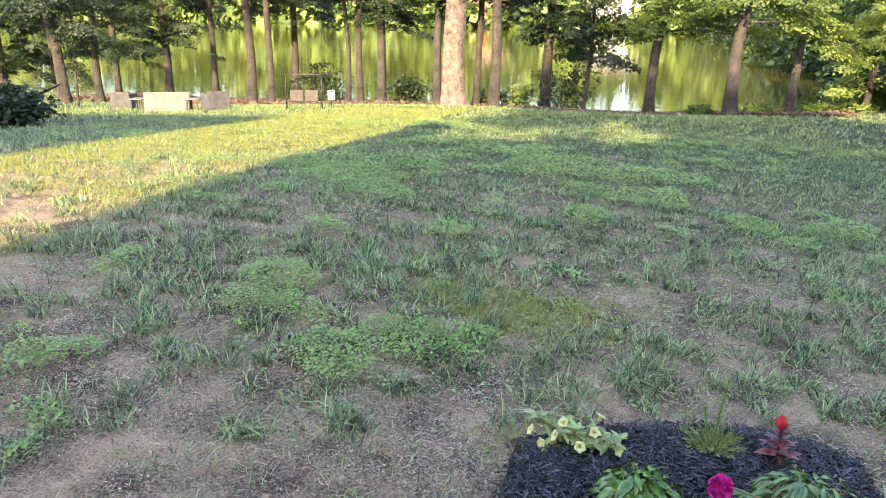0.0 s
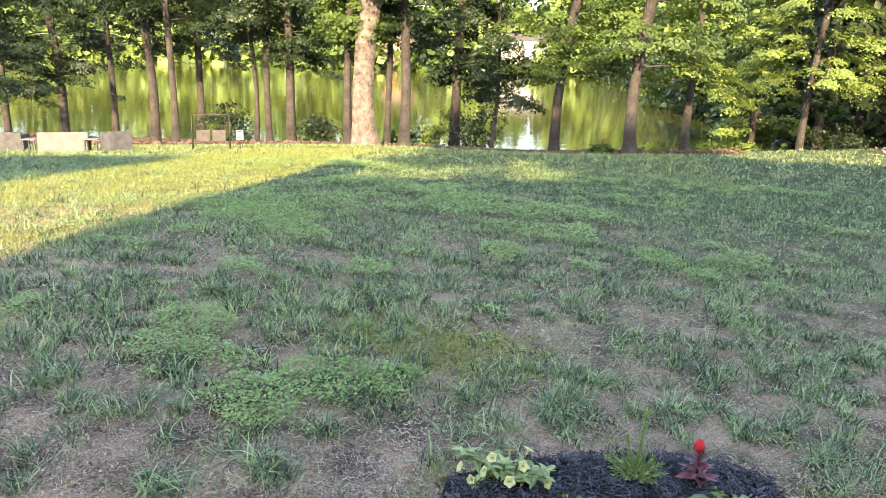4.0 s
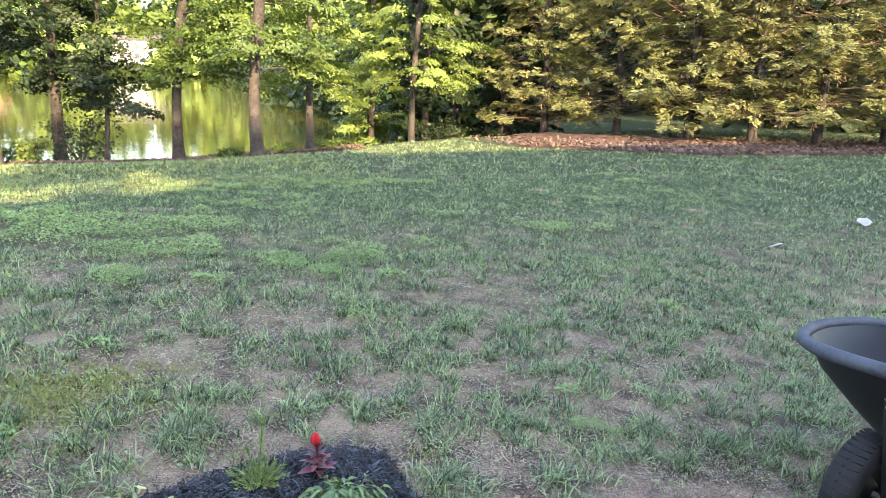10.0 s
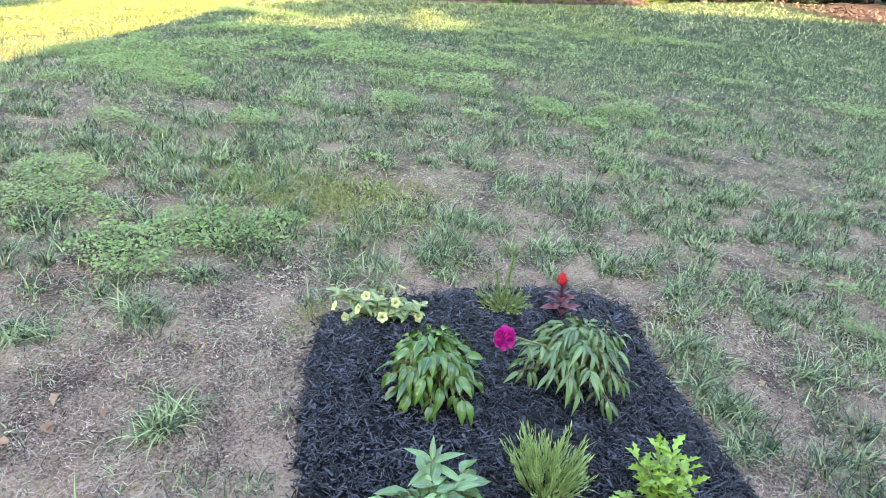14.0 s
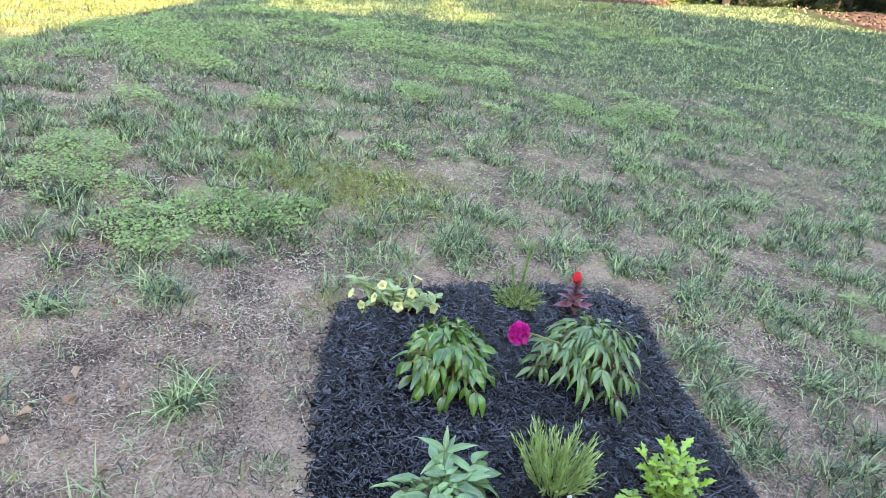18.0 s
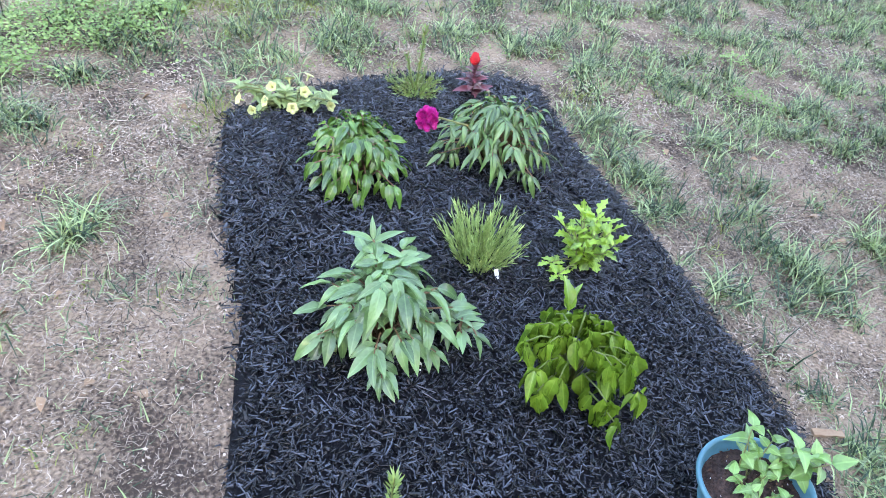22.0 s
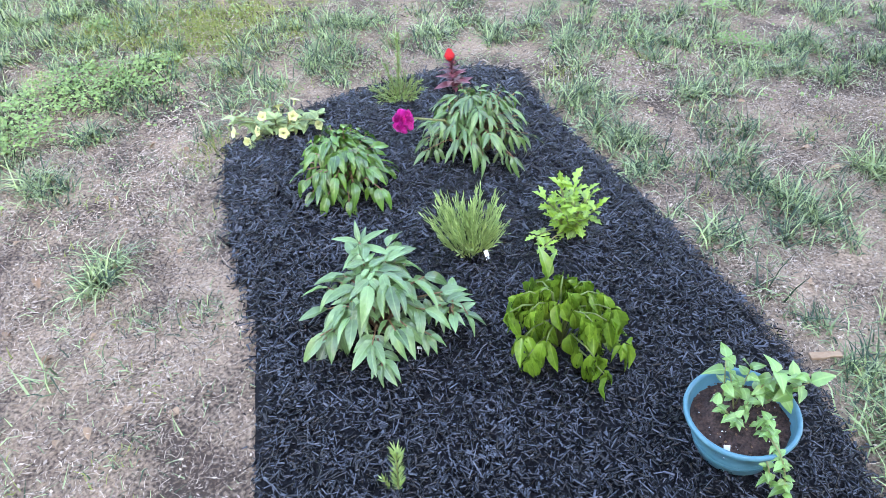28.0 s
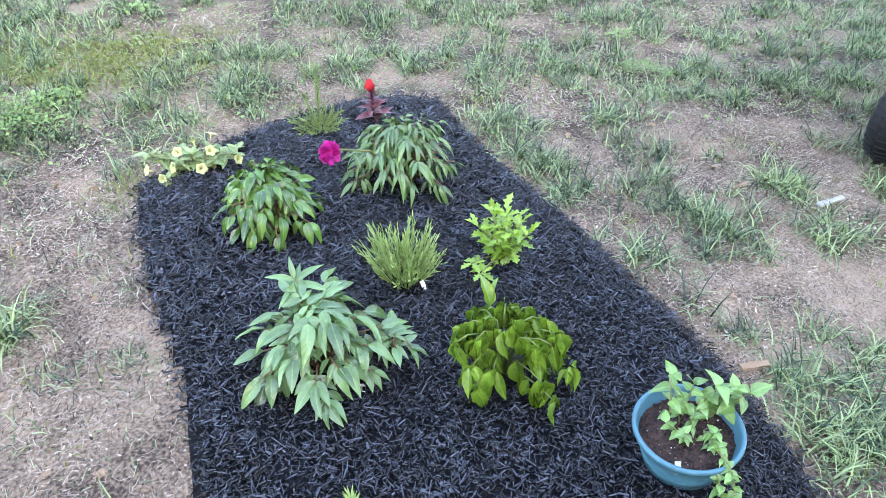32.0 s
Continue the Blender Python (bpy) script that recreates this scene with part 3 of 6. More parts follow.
def cypress(x, y, kind, turn, size):
    t = holder("cypress_tree", (x, y, high(x, y)), turn)
    t.scale = (size, size, size)
    bm = bmesh.new()
    tube(bm, [(0, 0, -.3), (0, 0, .1), (.03, 0, 1), (0, .04, 3), (0, 0, 6), (0, 0, 9)], [.19, .16, .13, .11, .08, .03], 10)
    part("trunk", bm, M_BARK, t, smooth=True)
    live, dead, bars = CYPRESS_KINDS[kind]
    piece("branchwork", bars, M_BARK, t)
    piece("foliage", live, M_CYP, t)
    piece("dead_foliage", dead, M_DEAD, t, "brown dead foliage")
    return tagged(t, "tall sunlit cypress with golden-green sprays and brown twigs", "tree", "cypress row")


for i, (x, y) in enumerate(((12.6, 24.2), (14.2, 21.9), (15.4, 19.6), (16.3, 17.8), (18.0, 17.0), (20.0, 16.4), (17.4, 21.8), (21.9, 16.0))):
    cypress(x, y, i % 3, i * 47, (1.0, .94, 1.06, .98)[i % 4])

# near-black low end puts the cypress row's patchy shade into the straw colour
M_STRAW = mat("pine_straw", (0.010, 0.006, 0.0045), (0.13, 0.065, 0.045), scale=1.6, rough=0.95, bump=.8, fine=40)


def straw_bed():
    """The low bank of red-brown straw under the cypress row."""
    line = [(8.6, 18.4), (11, 15.9), (13, 14.9), (16, 14.6), (19, 14.6), (21.2, 14.8)]
    back = [(11.5, 25.5), (13.5, 23), (15.2, 20.8), (17.5, 18.8), (20, 17.6), (22.2, 16.8)]
    bm = bmesh.new()
    rows = []
    for i in range(61):
        f = i / 60 * 5
        k, u = min(int(f), 4), f - min(int(f), 4)
        a, b = Vector(line[k]).lerp(Vector(line[k + 1]), u), Vector(back[k]).lerp(Vector(back[k + 1]), u)
        row = []
        for j in range(17):
            p = a.lerp(b, j / 16)
            edge = min(1, min(j, 16 - j) / 2, min(i, 60 - i) / 3)
            p = p + Vector((noise.noise((p.x, p.y, 3)), noise.noise((p.x, p.y, 9)))) * .35
            row.append(bm.verts.new((p.x, p.y, high(p.x, p.y) - .03 + edge * (.1 + .05 * noise.noise((p.x * 2, p.y * 2, 0))))))
        rows.append(row)
    for a, b in zip(rows, rows[1:]):
        for j in range(16):
            bm.faces.new((a[j], a[j + 1], b[j + 1], b[j]))
    tagged(part("straw_bed", bm, M_STRAW, smooth=True), "red-brown pine straw bed under the cypress row", "mulch", kind="stuff")


straw_bed()
M_FALLEN = mat("fallen_leaves", (0.03, 0.018, 0.013), (0.27, 0.175, 0.13), scale=1.5, rough=.95, bump=0, island=.8)


def leaf_litter():
    """Brown needles and leaves under the shore trees and over the straw bank."""
    g = np.random.default_rng(61)
    x = g.uniform(-19, 5, 34000)
    y = shore(x) + .5 - g.uniform(0, 1, len(x)) ** 1.3 * (2.4 + 1.6 * np.clip(-x / 8, 0, 1.6))
    sx = g.uniform(8.6, 21.5, 5000)
    sy = np.interp(sx, [8.6, 11, 13, 16, 21.2], [18.4, 15.9, 14.9, 14.6, 14.8]) + np.abs(g.normal(size=len(sx))) * 2.2 - .15
    px, py = np.r_[x, sx], np.r_[y, sy]
    n = len(px)
    c = np.stack([px, py, land(px, py) + np.where(px > 8.5, .07, .02) + g.uniform(0, .075, n)], 1)
    yaw = g.uniform(0, 6.28, n)
    a = np.stack([np.cos(yaw), np.sin(yaw), g.normal(size=n) * .4], 1) * g.uniform(.03, .075, (n, 1))
    b = np.stack([-np.sin(yaw), np.cos(yaw), g.normal(size=n) * .4], 1) * g.uniform(.012, .035, (n, 1))
    v = np.stack([c - a, c + b, c + a, c - b], 1).reshape(-1, 3)
    ob = piece("leaf_litter", fast_mesh("leaf_litter", v, np.arange(n)[:, None] * 4 + [[0, 1, 2, 3]]), M_FALLEN)
    tagged(ob, "brown fallen leaves and needles under the trees", "leaf litter", kind="stuff")


leaf_litter()

# ---- far shore ----
def far_side():
    g = np.random.default_rng(8)
    groups = {DARK: [], MID: [], LITE: []}
    for i in range(1800):
        x = g.uniform(-330, 140) if i % 3 else g.uniform(5, 130)
        y = 222 - 14 * math.sin(x / 60) + abs(g.normal()) * 42
        hgt = g.uniform(9, 24) * (1.5 if x < -55 else 1)
        if i >= 1050:        # the low front row on the far bank
            x, y, hgt = g.uniform(-260, 120), 215 - 14 * math.sin(x / 60) + g.uniform(0, 14), g.uniform(3, 10)
        if abs(x + 12) < 9 and y < 240 or abs(x - 16) < 6 and y < 240 or abs(x + 48) < 8 and y < 240:
            continue
        z = high(x, y)
        key = (LITE, LITE, MID, MID, DARK)[int(g.integers(0, 5))]
        for _ in range(9):
            groups[key].append((x + g.normal() * 2.6, y + g.normal() * 2.6, z + hgt * g.uniform(.1, 1), g.uniform(1.2, 2.4)))
    for key, clumps in groups.items():
        v, f = leaf_cloud(clumps, 10, 2.7 if key is LITE else 2.4, .85, flat=.85, r=g)
        tone = {DARK: "dark green", MID: "mid green", LITE: "sunlit yellow-green"}[key]
        ob = piece("far_woods", fast_mesh("far_woods", v, f), key)
        tagged(ob, f"{tone} woods on the far side of the lake", "woods", kind="stuff")
    near = {DARK: [], MID: []}
    for i in range(64):      # the near arm of the far shore, and the woods past the cypress row
        x, y = (g.uniform(12, 40), g.uniform(33, 60)) if i % 2 else (g.uniform(25, 40), g.uniform(19, 38))
        for _ in range(30):
            near[MID if i % 5 == 0 else DARK].append((x + g.normal() * 1.7, y + g.normal() * 1.7, high(x, y) + g.uniform(.4, 12), g.uniform(.7, 1.3)))
    for i in range(150):     # scrub along the bank where the lake ends
        y = 36 + 175 * g.uniform() ** 1.6
        x, big = 11.5 + abs(g.normal()) * (3 + .06 * y), .7 + y / 90
        for _ in range(10):
            near[MID if i % 3 == 0 else DARK].append((x + g.normal() * big, y + g.normal() * big, high(x, y) + g.uniform(.1, 3.2) * big, g.uniform(.6, 1.0) * big))
    for key, clumps in near.items():
        v, f = leaf_cloud(clumps, 32, .58, .8, flat=.6, r=g)
        ob = piece("side_woods", fast_mesh("side_woods", v, f), key)
        tagged(ob, ("dark" if key is DARK else "mid") + " green woods closing the lawn beyond the cypress", "woods", kind="stuff")


far_side()
M_WHITE = mat("white_siding", (0.36, 0.36, 0.355), (0.46, 0.455, 0.45), scale=.4, rough=.7, bump=0)
M_BRICK = mat("brick_red", (0.3, 0.13, 0.08), (0.45, 0.22, 0.14), scale=.4, rough=.9, bump=0)
M_PANE = mat("dark_pane", (0.02, 0.025, 0.03), (0.05, 0.06, 0.07), scale=1, rough=.1, bump=0)


def far_house(x, y, w, d, e, r, wall, label):
    h = holder("lake_house", (x, y, high(x, y)))
    bm = bmesh.new()
    box(bm, (w, d, e + 2), (0, 0, (e + 2) / 2 - 2))
    part("wall", bm, wall, h)
    bm = bmesh.new()
    vs = [bm.verts.new(p) for p in ((-w / 2 - .4, -d / 2 - .4, e + .01), (w / 2 + .4, -d / 2 - .4, e + .01), (w / 2 + .4, d / 2 + .4, e + .01), (-w / 2 - .4, d / 2 + .4, e + .01), (-w / 2 - .4, 0, r), (w / 2 + .4, 0, r))]
    for f in ((0, 1, 5, 4), (2, 3, 4, 5), (0, 4, 3), (1, 2, 5), (0, 3, 2, 1)):
        bm.faces.new([vs[i] for i in f])
    part("roof", bm, M_ROOF, h)
    n = max(3, int(w / 4))
    for fl in (1.4, 4.1):
        for i in range(n):
            bm = bmesh.new()
            box(bm, (1.2, .12, 1.5), (-w / 2 + w * (i + .5) / n, -d / 2 - .03, fl))
            part("window", bm, M_PANE, h)
    return tagged(h, label, "house")


far_house(-12, 238, 20, 12, 5.6, 8.5, M_WHITE, "large white house on the far lake shore")
far_house(16, 236, 12, 10, 5.6, 8.5, M_WHITE, "white two-storey house across the lake")
far_house(-48, 238, 18, 10, 6, 9, M_BRICK, "red brick house across the lake")

# ---- garden furniture by the shore ----
M_RATTAN = mat("grey_rattan", (0.045, 0.045, 0.046), (0.115, 0.113, 0.115), scale=5, rough=.8, bump=.6, fine=70)
M_CUSHION = mat("grey_cushion", (0.14, 0.13, 0.12), (0.22, 0.205, 0.19), scale=3, rough=.9)
M_SLING = mat("brown_sling", (0.05, 0.042, 0.035), (0.10, 0.085, 0.07), scale=6, rough=.8)
M_DARKMETAL = mat("dark_metal", (0.03, 0.025, 0.02), (0.09, 0.08, 0.07), scale=6, rough=.5, metal=.6)
M_SIGN = mat("white_board", (0.3, 0.3, 0.3), (0.4, 0.4, 0.4), scale=5, rough=.6, bump=0)
M_BLUE = mat("blue_paint", (0.05, 0.1, 0.35), (0.08, 0.16, 0.5), scale=5, rough=.6, bump=0)
M_RED = mat("red_paint", (0.4, 0.04, 0.04), (0.6, 0.08, 0.07), scale=5, rough=.6, bump=0)


def outdoor_seat(x, y, w, turn, label):
    """A boxy woven seat seen from behind, with arms, back and cushion."""
    s = holder("outdoor_sofa" if w > 1.2 else "outdoor_armchair", (x, y, high(x, y)), turn)
    s.scale = (.62, .62, .62)
    for nm, size, at in (("back", (w, .12, .66), (0, -.36, .35)), ("seat_base", (w - .24, .6, .3), (0, .01, .19)), ("arm", (.12, .72, .56), (-w / 2 + .06, .07, .3)), ("arm", (.12, .72, .56), (w / 2 - .06, .07, .3))):
        bm = bmesh.new()
        box(bm, size, at, bevel=.02)
        part(nm, bm, M_CUSHION if w > 1.2 else M_RATTAN, s)
    bm = bmesh.new()
    box(bm, (w - .26, .58, .13), (0, .02, .41), bevel=.04)
    part("cushion", bm, M_CUSHION, s, "pale seat cushion", True)
    return tagged(s, label, "seat", "garden seats")


outdoor_seat(-10.05, 13.95, 1.5, 33, "pale grey outdoor sofa with its back to the lawn")
outdoor_seat(-11.85, 14.75, .72, 20, "grey woven outdoor armchair beside the sofa")
outdoor_seat(-8.9, 14.0, .72, 52, "grey woven outdoor armchair turned to the sofa")


def side_table(x, y):
    s = holder("side_table", (x, y, high(x, y)), 10)
    s.scale = (.6, .6, .6)
    bm = bmesh.new()
    box(bm, (.5, .5, .04), (0, 0, .42), bevel=.01)
    part("top", bm, M_CUSHION, s)
    for a in (-.2, .2):
        for b in (-.2, .2):
            bm = bmesh.new()
            box(bm, (.05, .05, .41), (a, b, .205))
            part("leg", bm, M_RATTAN, s)
    tagged(s, "small pale square side table between seats", "table")


side_table(-9.42, 14.0)
side_table(-11.2, 14.45)


def swing_frame():
    x, y = -6.95, 14.3
    s = holder("garden_swing", (x, y, high(x, y)), 26)
    s.scale = (.43, .43, .43)
    for sx in (-.85, .85):
        bm = bmesh.new()
        tube(bm, [(sx, -.45, 0), (sx, -.06, 1.55), (sx * .93, 0, 1.66), (sx, .06, 1.55), (sx, .45, 0)], .025, 8)
        part("side_frame", bm, M_DARKMETAL, s, smooth=True)
    bm = bmesh.new()
    tube(bm, [(-.8, 0, 1.66), (.8, 0, 1.66)], .025, 8)
    part("top_bar", bm, M_DARKMETAL, s)
    for sx in (-.36, .36):
        bm = bmesh.new()
        box(bm, (.62, .5, .07), (sx, .05, .42), bevel=.02)
        part("seat", bm, M_SLING, s)
        bm = bmesh.new()
        box(bm, (.62, .08, .55), (sx, -.22, .68), (-12, 0, 0), bevel=.02)
        part("backrest", bm, M_SLING, s)
        for c in (-.3, .3):
            bm = bmesh.new()
            tube(bm, [(sx + c, 0, .45), (sx + c, 0, 1.66)], .008, 5)
            part("hanger", bm, M_DARKMETAL, s)
    tagged(s, "garden swing with two grey seats in a dark frame", "swing")


swing_frame()


def notice_sign():
    x, y = -6.33, 14.3
    s = holder("notice_sign", (x, y, high(x, y)), 24)
    s.scale = (.48, .48, .48)
    bm = bmesh.new()
    box(bm, (.05, .03, .8), (0, 0, .4))
    part("post", bm, M_DARKMETAL, s)
    bm = bmesh.new()
    box(bm, (.3, .02, .42), (0, -.03, .62), bevel=.004)
    board = part("board", bm, M_SIGN, s)
    for z, h, m in ((.77, .07, M_RED), (.64, .03, M_BLUE), (.58, .03, M_BLUE), (.5, .05, M_RED)):
        bm = bmesh.new()
        box(bm, (.24, .006, h), (0, -.046, z))
        part("bar", bm, m, s)
    tagged(s, "small white notice sign with red and blue bars", "sign")


notice_sign()


def hammock():
    x0, y0 = -14.6, 14.6
    z = high(x0, y0)
    s = holder("hammock", (x0, y0, z), 20)
    s.scale = (.6, .6, .6)
    bm = bmesh.new()
    rows = []
    for i in range(15):
        u = i / 14 * 2 - 1
        w = .42 * (1 - u ** 6)
        rows.append([bm.verts.new((u * 1.6, j * w / 2, .55 + .5 * u * u - (.12 * (1 - u * u) * (1 - abs(j) / 2.0)))) for j in (-2, -1, 0, 1, 2)])
    for a, b in zip(rows, rows[1:]):
        for j in range(4):
            bm.faces.new((a[j], a[j + 1], b[j + 1], b[j]))
    bmesh.ops.solidify(bm, geom=bm.faces[:], thickness=.012)
    part("cloth", bm, M_DARKMETAL, s, smooth=True)
    for u in (-1, 1):
        bm = bmesh.new()
        tube(bm, [(u * 1.6, 0, 1.05), (u * 2.1, 0, 1.4)], .012, 5)
        part("rope", bm, M_DARKMETAL, s)
        bm = bmesh.new()
        tube(bm, [(u * 2.1, 0, -.2), (u * 2.15, 0, 1.5)], .05, 7)
        part("post", bm, M_BARK, s)
    tagged(s, "dark cloth hammock slung between two posts", "hammock")


hammock()

# ---- mulch chips ----
M_CHIP = mat("mulch_chip", (0.0015, 0.0017, 0.0022), (0.115, 0.128, 0.158), start=.42, scale=14, rough=0.27, bump=.6, fine=160, island=.9, dist=.003)


def mulch_chips():
    """Shredded slivers of dyed wood, mostly short and thin, a few broad flakes."""
    g = np.random.default_rng(21)
    pts = []
    while len(pts) < 60000:
        x, y = g.uniform(-.34, 1.42), g.uniform(.52, 3.22)
        if in_bed(x, y, .06 * g.uniform() ** 2) and (in_bed(x, y, -.02) or g.uniform() < .5):
            pts.append((x, y, high(x, y) + mulch_height(x, y)))
    p = np.array(pts)
    n = len(p)
    near = np.clip(p[:, 1] / 1.8, .8, 1.25)
    ln = (.005 + .014 * g.uniform(0, 1, n) ** 1.8 + .014 * (g.uniform(0, 1, n) < .05)) * near
    wd = (.001 + .0024 * g.uniform(0, 1, n) ** 1.5 + .0035 * (g.uniform(0, 1, n) < .05)) * near
    th = .0005 + .0013 * g.uniform(0, 1, n)
    yaw, pitch, roll = g.uniform(0, 6.28, n), g.normal(0, .33, n), g.normal(0, .55, n)
    a = np.stack([np.cos(yaw) * np.cos(pitch), np.sin(yaw) * np.cos(pitch), np.sin(pitch)], 1)
    s0 = np.stack([-np.sin(yaw), np.cos(yaw), 0 * yaw], 1)
    u0 = np.cross(a, s0)
    s = s0 * np.cos(roll)[:, None] + u0 * np.sin(roll)[:, None]
    u = np.cross(a, s)
    u *= np.sign(u[:, 2:3])
    c = p + np.stack([0 * yaw, 0 * yaw, g.uniform(.0, .02, n)], 1)
    v = []
    for k, j, h in ((-1, -1, -1), (1, -.6, -1), (1, .6, -1), (-1, 1, -1), (-.95, -.7, 1), (.9, -.4, 1), (.93, .4, 1), (-1, .7, 1)):
        v.append(c + a * (k * ln)[:, None] + s * (j * wd)[:, None] + u * (h * th)[:, None])
    v = np.stack(v, 1).reshape(-1, 3)
    k = np.arange(n)[:, None] * 8
    q = np.concatenate([k + [f] for f in ((4, 5, 6, 7), (0, 1, 5, 4), (2, 3, 7, 6))], 0)
    ob = piece("mulch_chips", fast_mesh("mulch_chips", v, q), M_CHIP)
    tagged(ob, "loose black shredded wood chips covering the bed", "mulch", kind="stuff")


mulch_chips()

# ---- plants in the bed ----
def leaf_mesh(name, length, width, droop=.5, fold=.25, seg=7, wave=.0, sharp=1.0, seed=0):
    """A leaf blade along +x: pointed, folded along its midrib, drooping towards the tip, with a little thickness."""
    g = random.Random(seed)
    bm = bmesh.new()
    rows = []
    for i in range(seg + 1):
        u = i / seg
        w = width * .5 * (math.sin(math.pi * u ** (.72 * sharp)) ** .9 if 0 < u < 1 else 0.0)
        z = -droop * length * u * u
        x = length * (u - .18 * droop * u * u)
        wv = wave * width * math.sin(u * 9 + g.uniform(0, 6))
        if w < 1e-6:
            rows.append([bm.verts.new((x, 0, z))])
        else:
            rows.append([bm.verts.new((x, -w, z + fold * w + wv)), bm.verts.new((x, -w * .5, z + fold * w * .42)), bm.verts.new((x, 0, z)), bm.verts.new((x, w * .5, z + fold * w * .42)), bm.verts.new((x, w, z + fold * w - wv))])
    for a, b in zip(rows, rows[1:]):
        if len(a) == 1:
            for j in range(4):
                bm.faces.new((a[0], b[j + 1], b[j]))
        elif len(b) == 1:
            for j in range(4):
                bm.faces.new((a[j], a[j + 1], b[0]))
        else:
            for j in range(4):
                bm.faces.new((a[j], a[j + 1], b[j + 1], b[j]))
    me = bpy.data.meshes.new(name)
    bm.to_mesh(me)
    bm.free()
    me.polygons.foreach_set("use_smooth", [True] * len(me.polygons))
    return me


def leaf_material(name, dark, light, rough=.4, rand=.7):
    """A leaf with a pale midrib, slanting veins in relief and a soft gloss; x runs along the blade."""
    m = mat(name, tuple(c * .55 for c in dark), light, scale=18, fine=90, rough=rough, bump=.3, rand=rand, through_light=.1, dist=.002, spec=.8)
    n, l = m.node_tree.nodes, m.node_tree.links
    b = n["Principled BSDF"]
    tc, sep, off = n.new("ShaderNodeTexCoord"), n.new("ShaderNodeSeparateXYZ"), n.new("ShaderNodeMath")
    l.new(tc.outputs["Object"], sep.inputs[0])
    off.operation = "ABSOLUTE"
    l.new(sep.outputs["Y"], off.inputs[0])
    slant, wave = n.new("ShaderNodeMath"), n.new("ShaderNodeMath")
    slant.operation = "MULTIPLY_ADD"
    l.new(off.outputs[0], slant.inputs[0])
    slant.inputs[1].default_value = -1.1
    l.new(sep.outputs["X"], slant.inputs[2])
    turn = n.new("ShaderNodeMath")
    turn.operation = "MULTIPLY"
    l.new(slant.outputs[0], turn.inputs[0])
    turn.inputs[1].default_value = 480.0
    wave.operation = "SINE"
    l.new(turn.outputs[0], wave.inputs[0])
    vein = n.new("ShaderNodeBump")
    vein.inputs["Strength"].default_value = .14
    vein.inputs["Distance"].default_value = .0012
    l.new(wave.outputs[0], vein.inputs["Height"])
    l.new(b.inputs["Normal"].links[0].from_socket, vein.inputs["Normal"])
    l.new(vein.outputs[0], b.inputs["Normal"])
    rib, mix = n.new("ShaderNodeMapRange"), n.new("ShaderNodeMix")
    rib.inputs["From Min"].default_value, rib.inputs["From Max"].default_value = .0005, .0022
    rib.inputs["To Min"].default_value, rib.inputs["To Max"].default_value = .22, 0
    l.new(off.outputs[0], rib.inputs["Value"])
    mix.data_type = "RGBA"
    l.new(rib.outputs[0], mix.inputs["Factor"])
    l.new(b.inputs["Base Color"].links[0].from_socket, mix.inputs["A"])
    mix.inputs["B"].default_value = (*[min(1, c * 1.5 + .03) for c in light], 1)
    l.new(mix.outputs["Result"], b.inputs["Base Color"])
    return m


M_PEONY = leaf_material("peony_leaf", (0.05, 0.13, 0.035), (0.22, 0.38, 0.13), .28)
M_PEONY_B = leaf_material("peony_leaf_green", (0.025, 0.085, 0.010), (0.14, 0.30, 0.045), .22)
M_PEONY_C = leaf_material("peony_leaf_deep", (0.04, 0.11, 0.024), (0.19, 0.33, 0.095), .28)
M_WILT = leaf_material("wilted_leaf", (0.06, 0.15, 0.008), (0.25, 0.43, 0.045), .25)
M_MUM = leaf_material("mum_leaf", (0.16, 0.32, 0.015), (0.38, 0.60, 0.06), .4)
M_LAV = mat("lavender_leaf", (0.10, 0.19, 0.035), (0.58, 0.72, 0.27), scale=20, rough=.55, bump=0, island=.6, through_light=.2)
M_MINT = leaf_material("mint_leaf", (0.08, 0.20, 0.03), (0.30, 0.52, 0.13), .35)
M_PETLEAF = leaf_material("petunia_leaf", (0.16, 0.25, 0.06), (0.40, 0.50, 0.18), .5)
M_PETAL = leaf_material("petunia_petal", (0.62, 0.62, 0.17), (0.80, 0.79, 0.34), .6, .2)
M_ROSE = leaf_material("rosemary_leaf", (0.15, 0.25, 0.04), (0.36, 0.50, 0.12), .5)
M_BURG = leaf_material("burgundy_leaf", (0.10, 0.016, 0.026), (0.30, 0.075, 0.095), .35)
M_CREST = mat("red_crest", (0.40, 0.003, 0.008), (0.74, 0.015, 0.022), scale=40, rough=.7, bump=.8, fine=200, dist=.003)
M_MAGENTA = mat("magenta_petal", (0.30, 0.004, 0.12), (0.80, 0.035, 0.40), scale=30, rough=.5, bump=.2, island=.7, through_light=.15)
M_STEM = mat("plant_stem", (0.12, 0.14, 0.04), (0.28, 0.26, 0.10), scale=30, rough=.6, bump=.2)
M_WILTSTEM = mat("wilted_stem", (0.07, 0.12, 0.02), (0.2, 0.26, 0.07), scale=30, rough=.6, bump=.2)
M_REDSTEM = mat("red_stem", (0.13, 0.06, 0.03), (0.26, 0.15, 0.07), scale=30, rough=.6, bump=.2)
M_TAG = mat("white_tag", (0.7, 0.7, 0.7), (0.85, 0.85, 0.85), scale=20, rough=.5, bump=0)


def place_leaf(me, m, parent, at, yaw, pitch, roll, size, label=""):
    ob = piece("leaf", me, m, parent, label)
    ob.matrix_basis = Matrix.LocRotScale(Vector(at), Euler((radians(roll), radians(-pitch), radians(yaw)), "XYZ"), Vector((size,) * 3))
    return ob


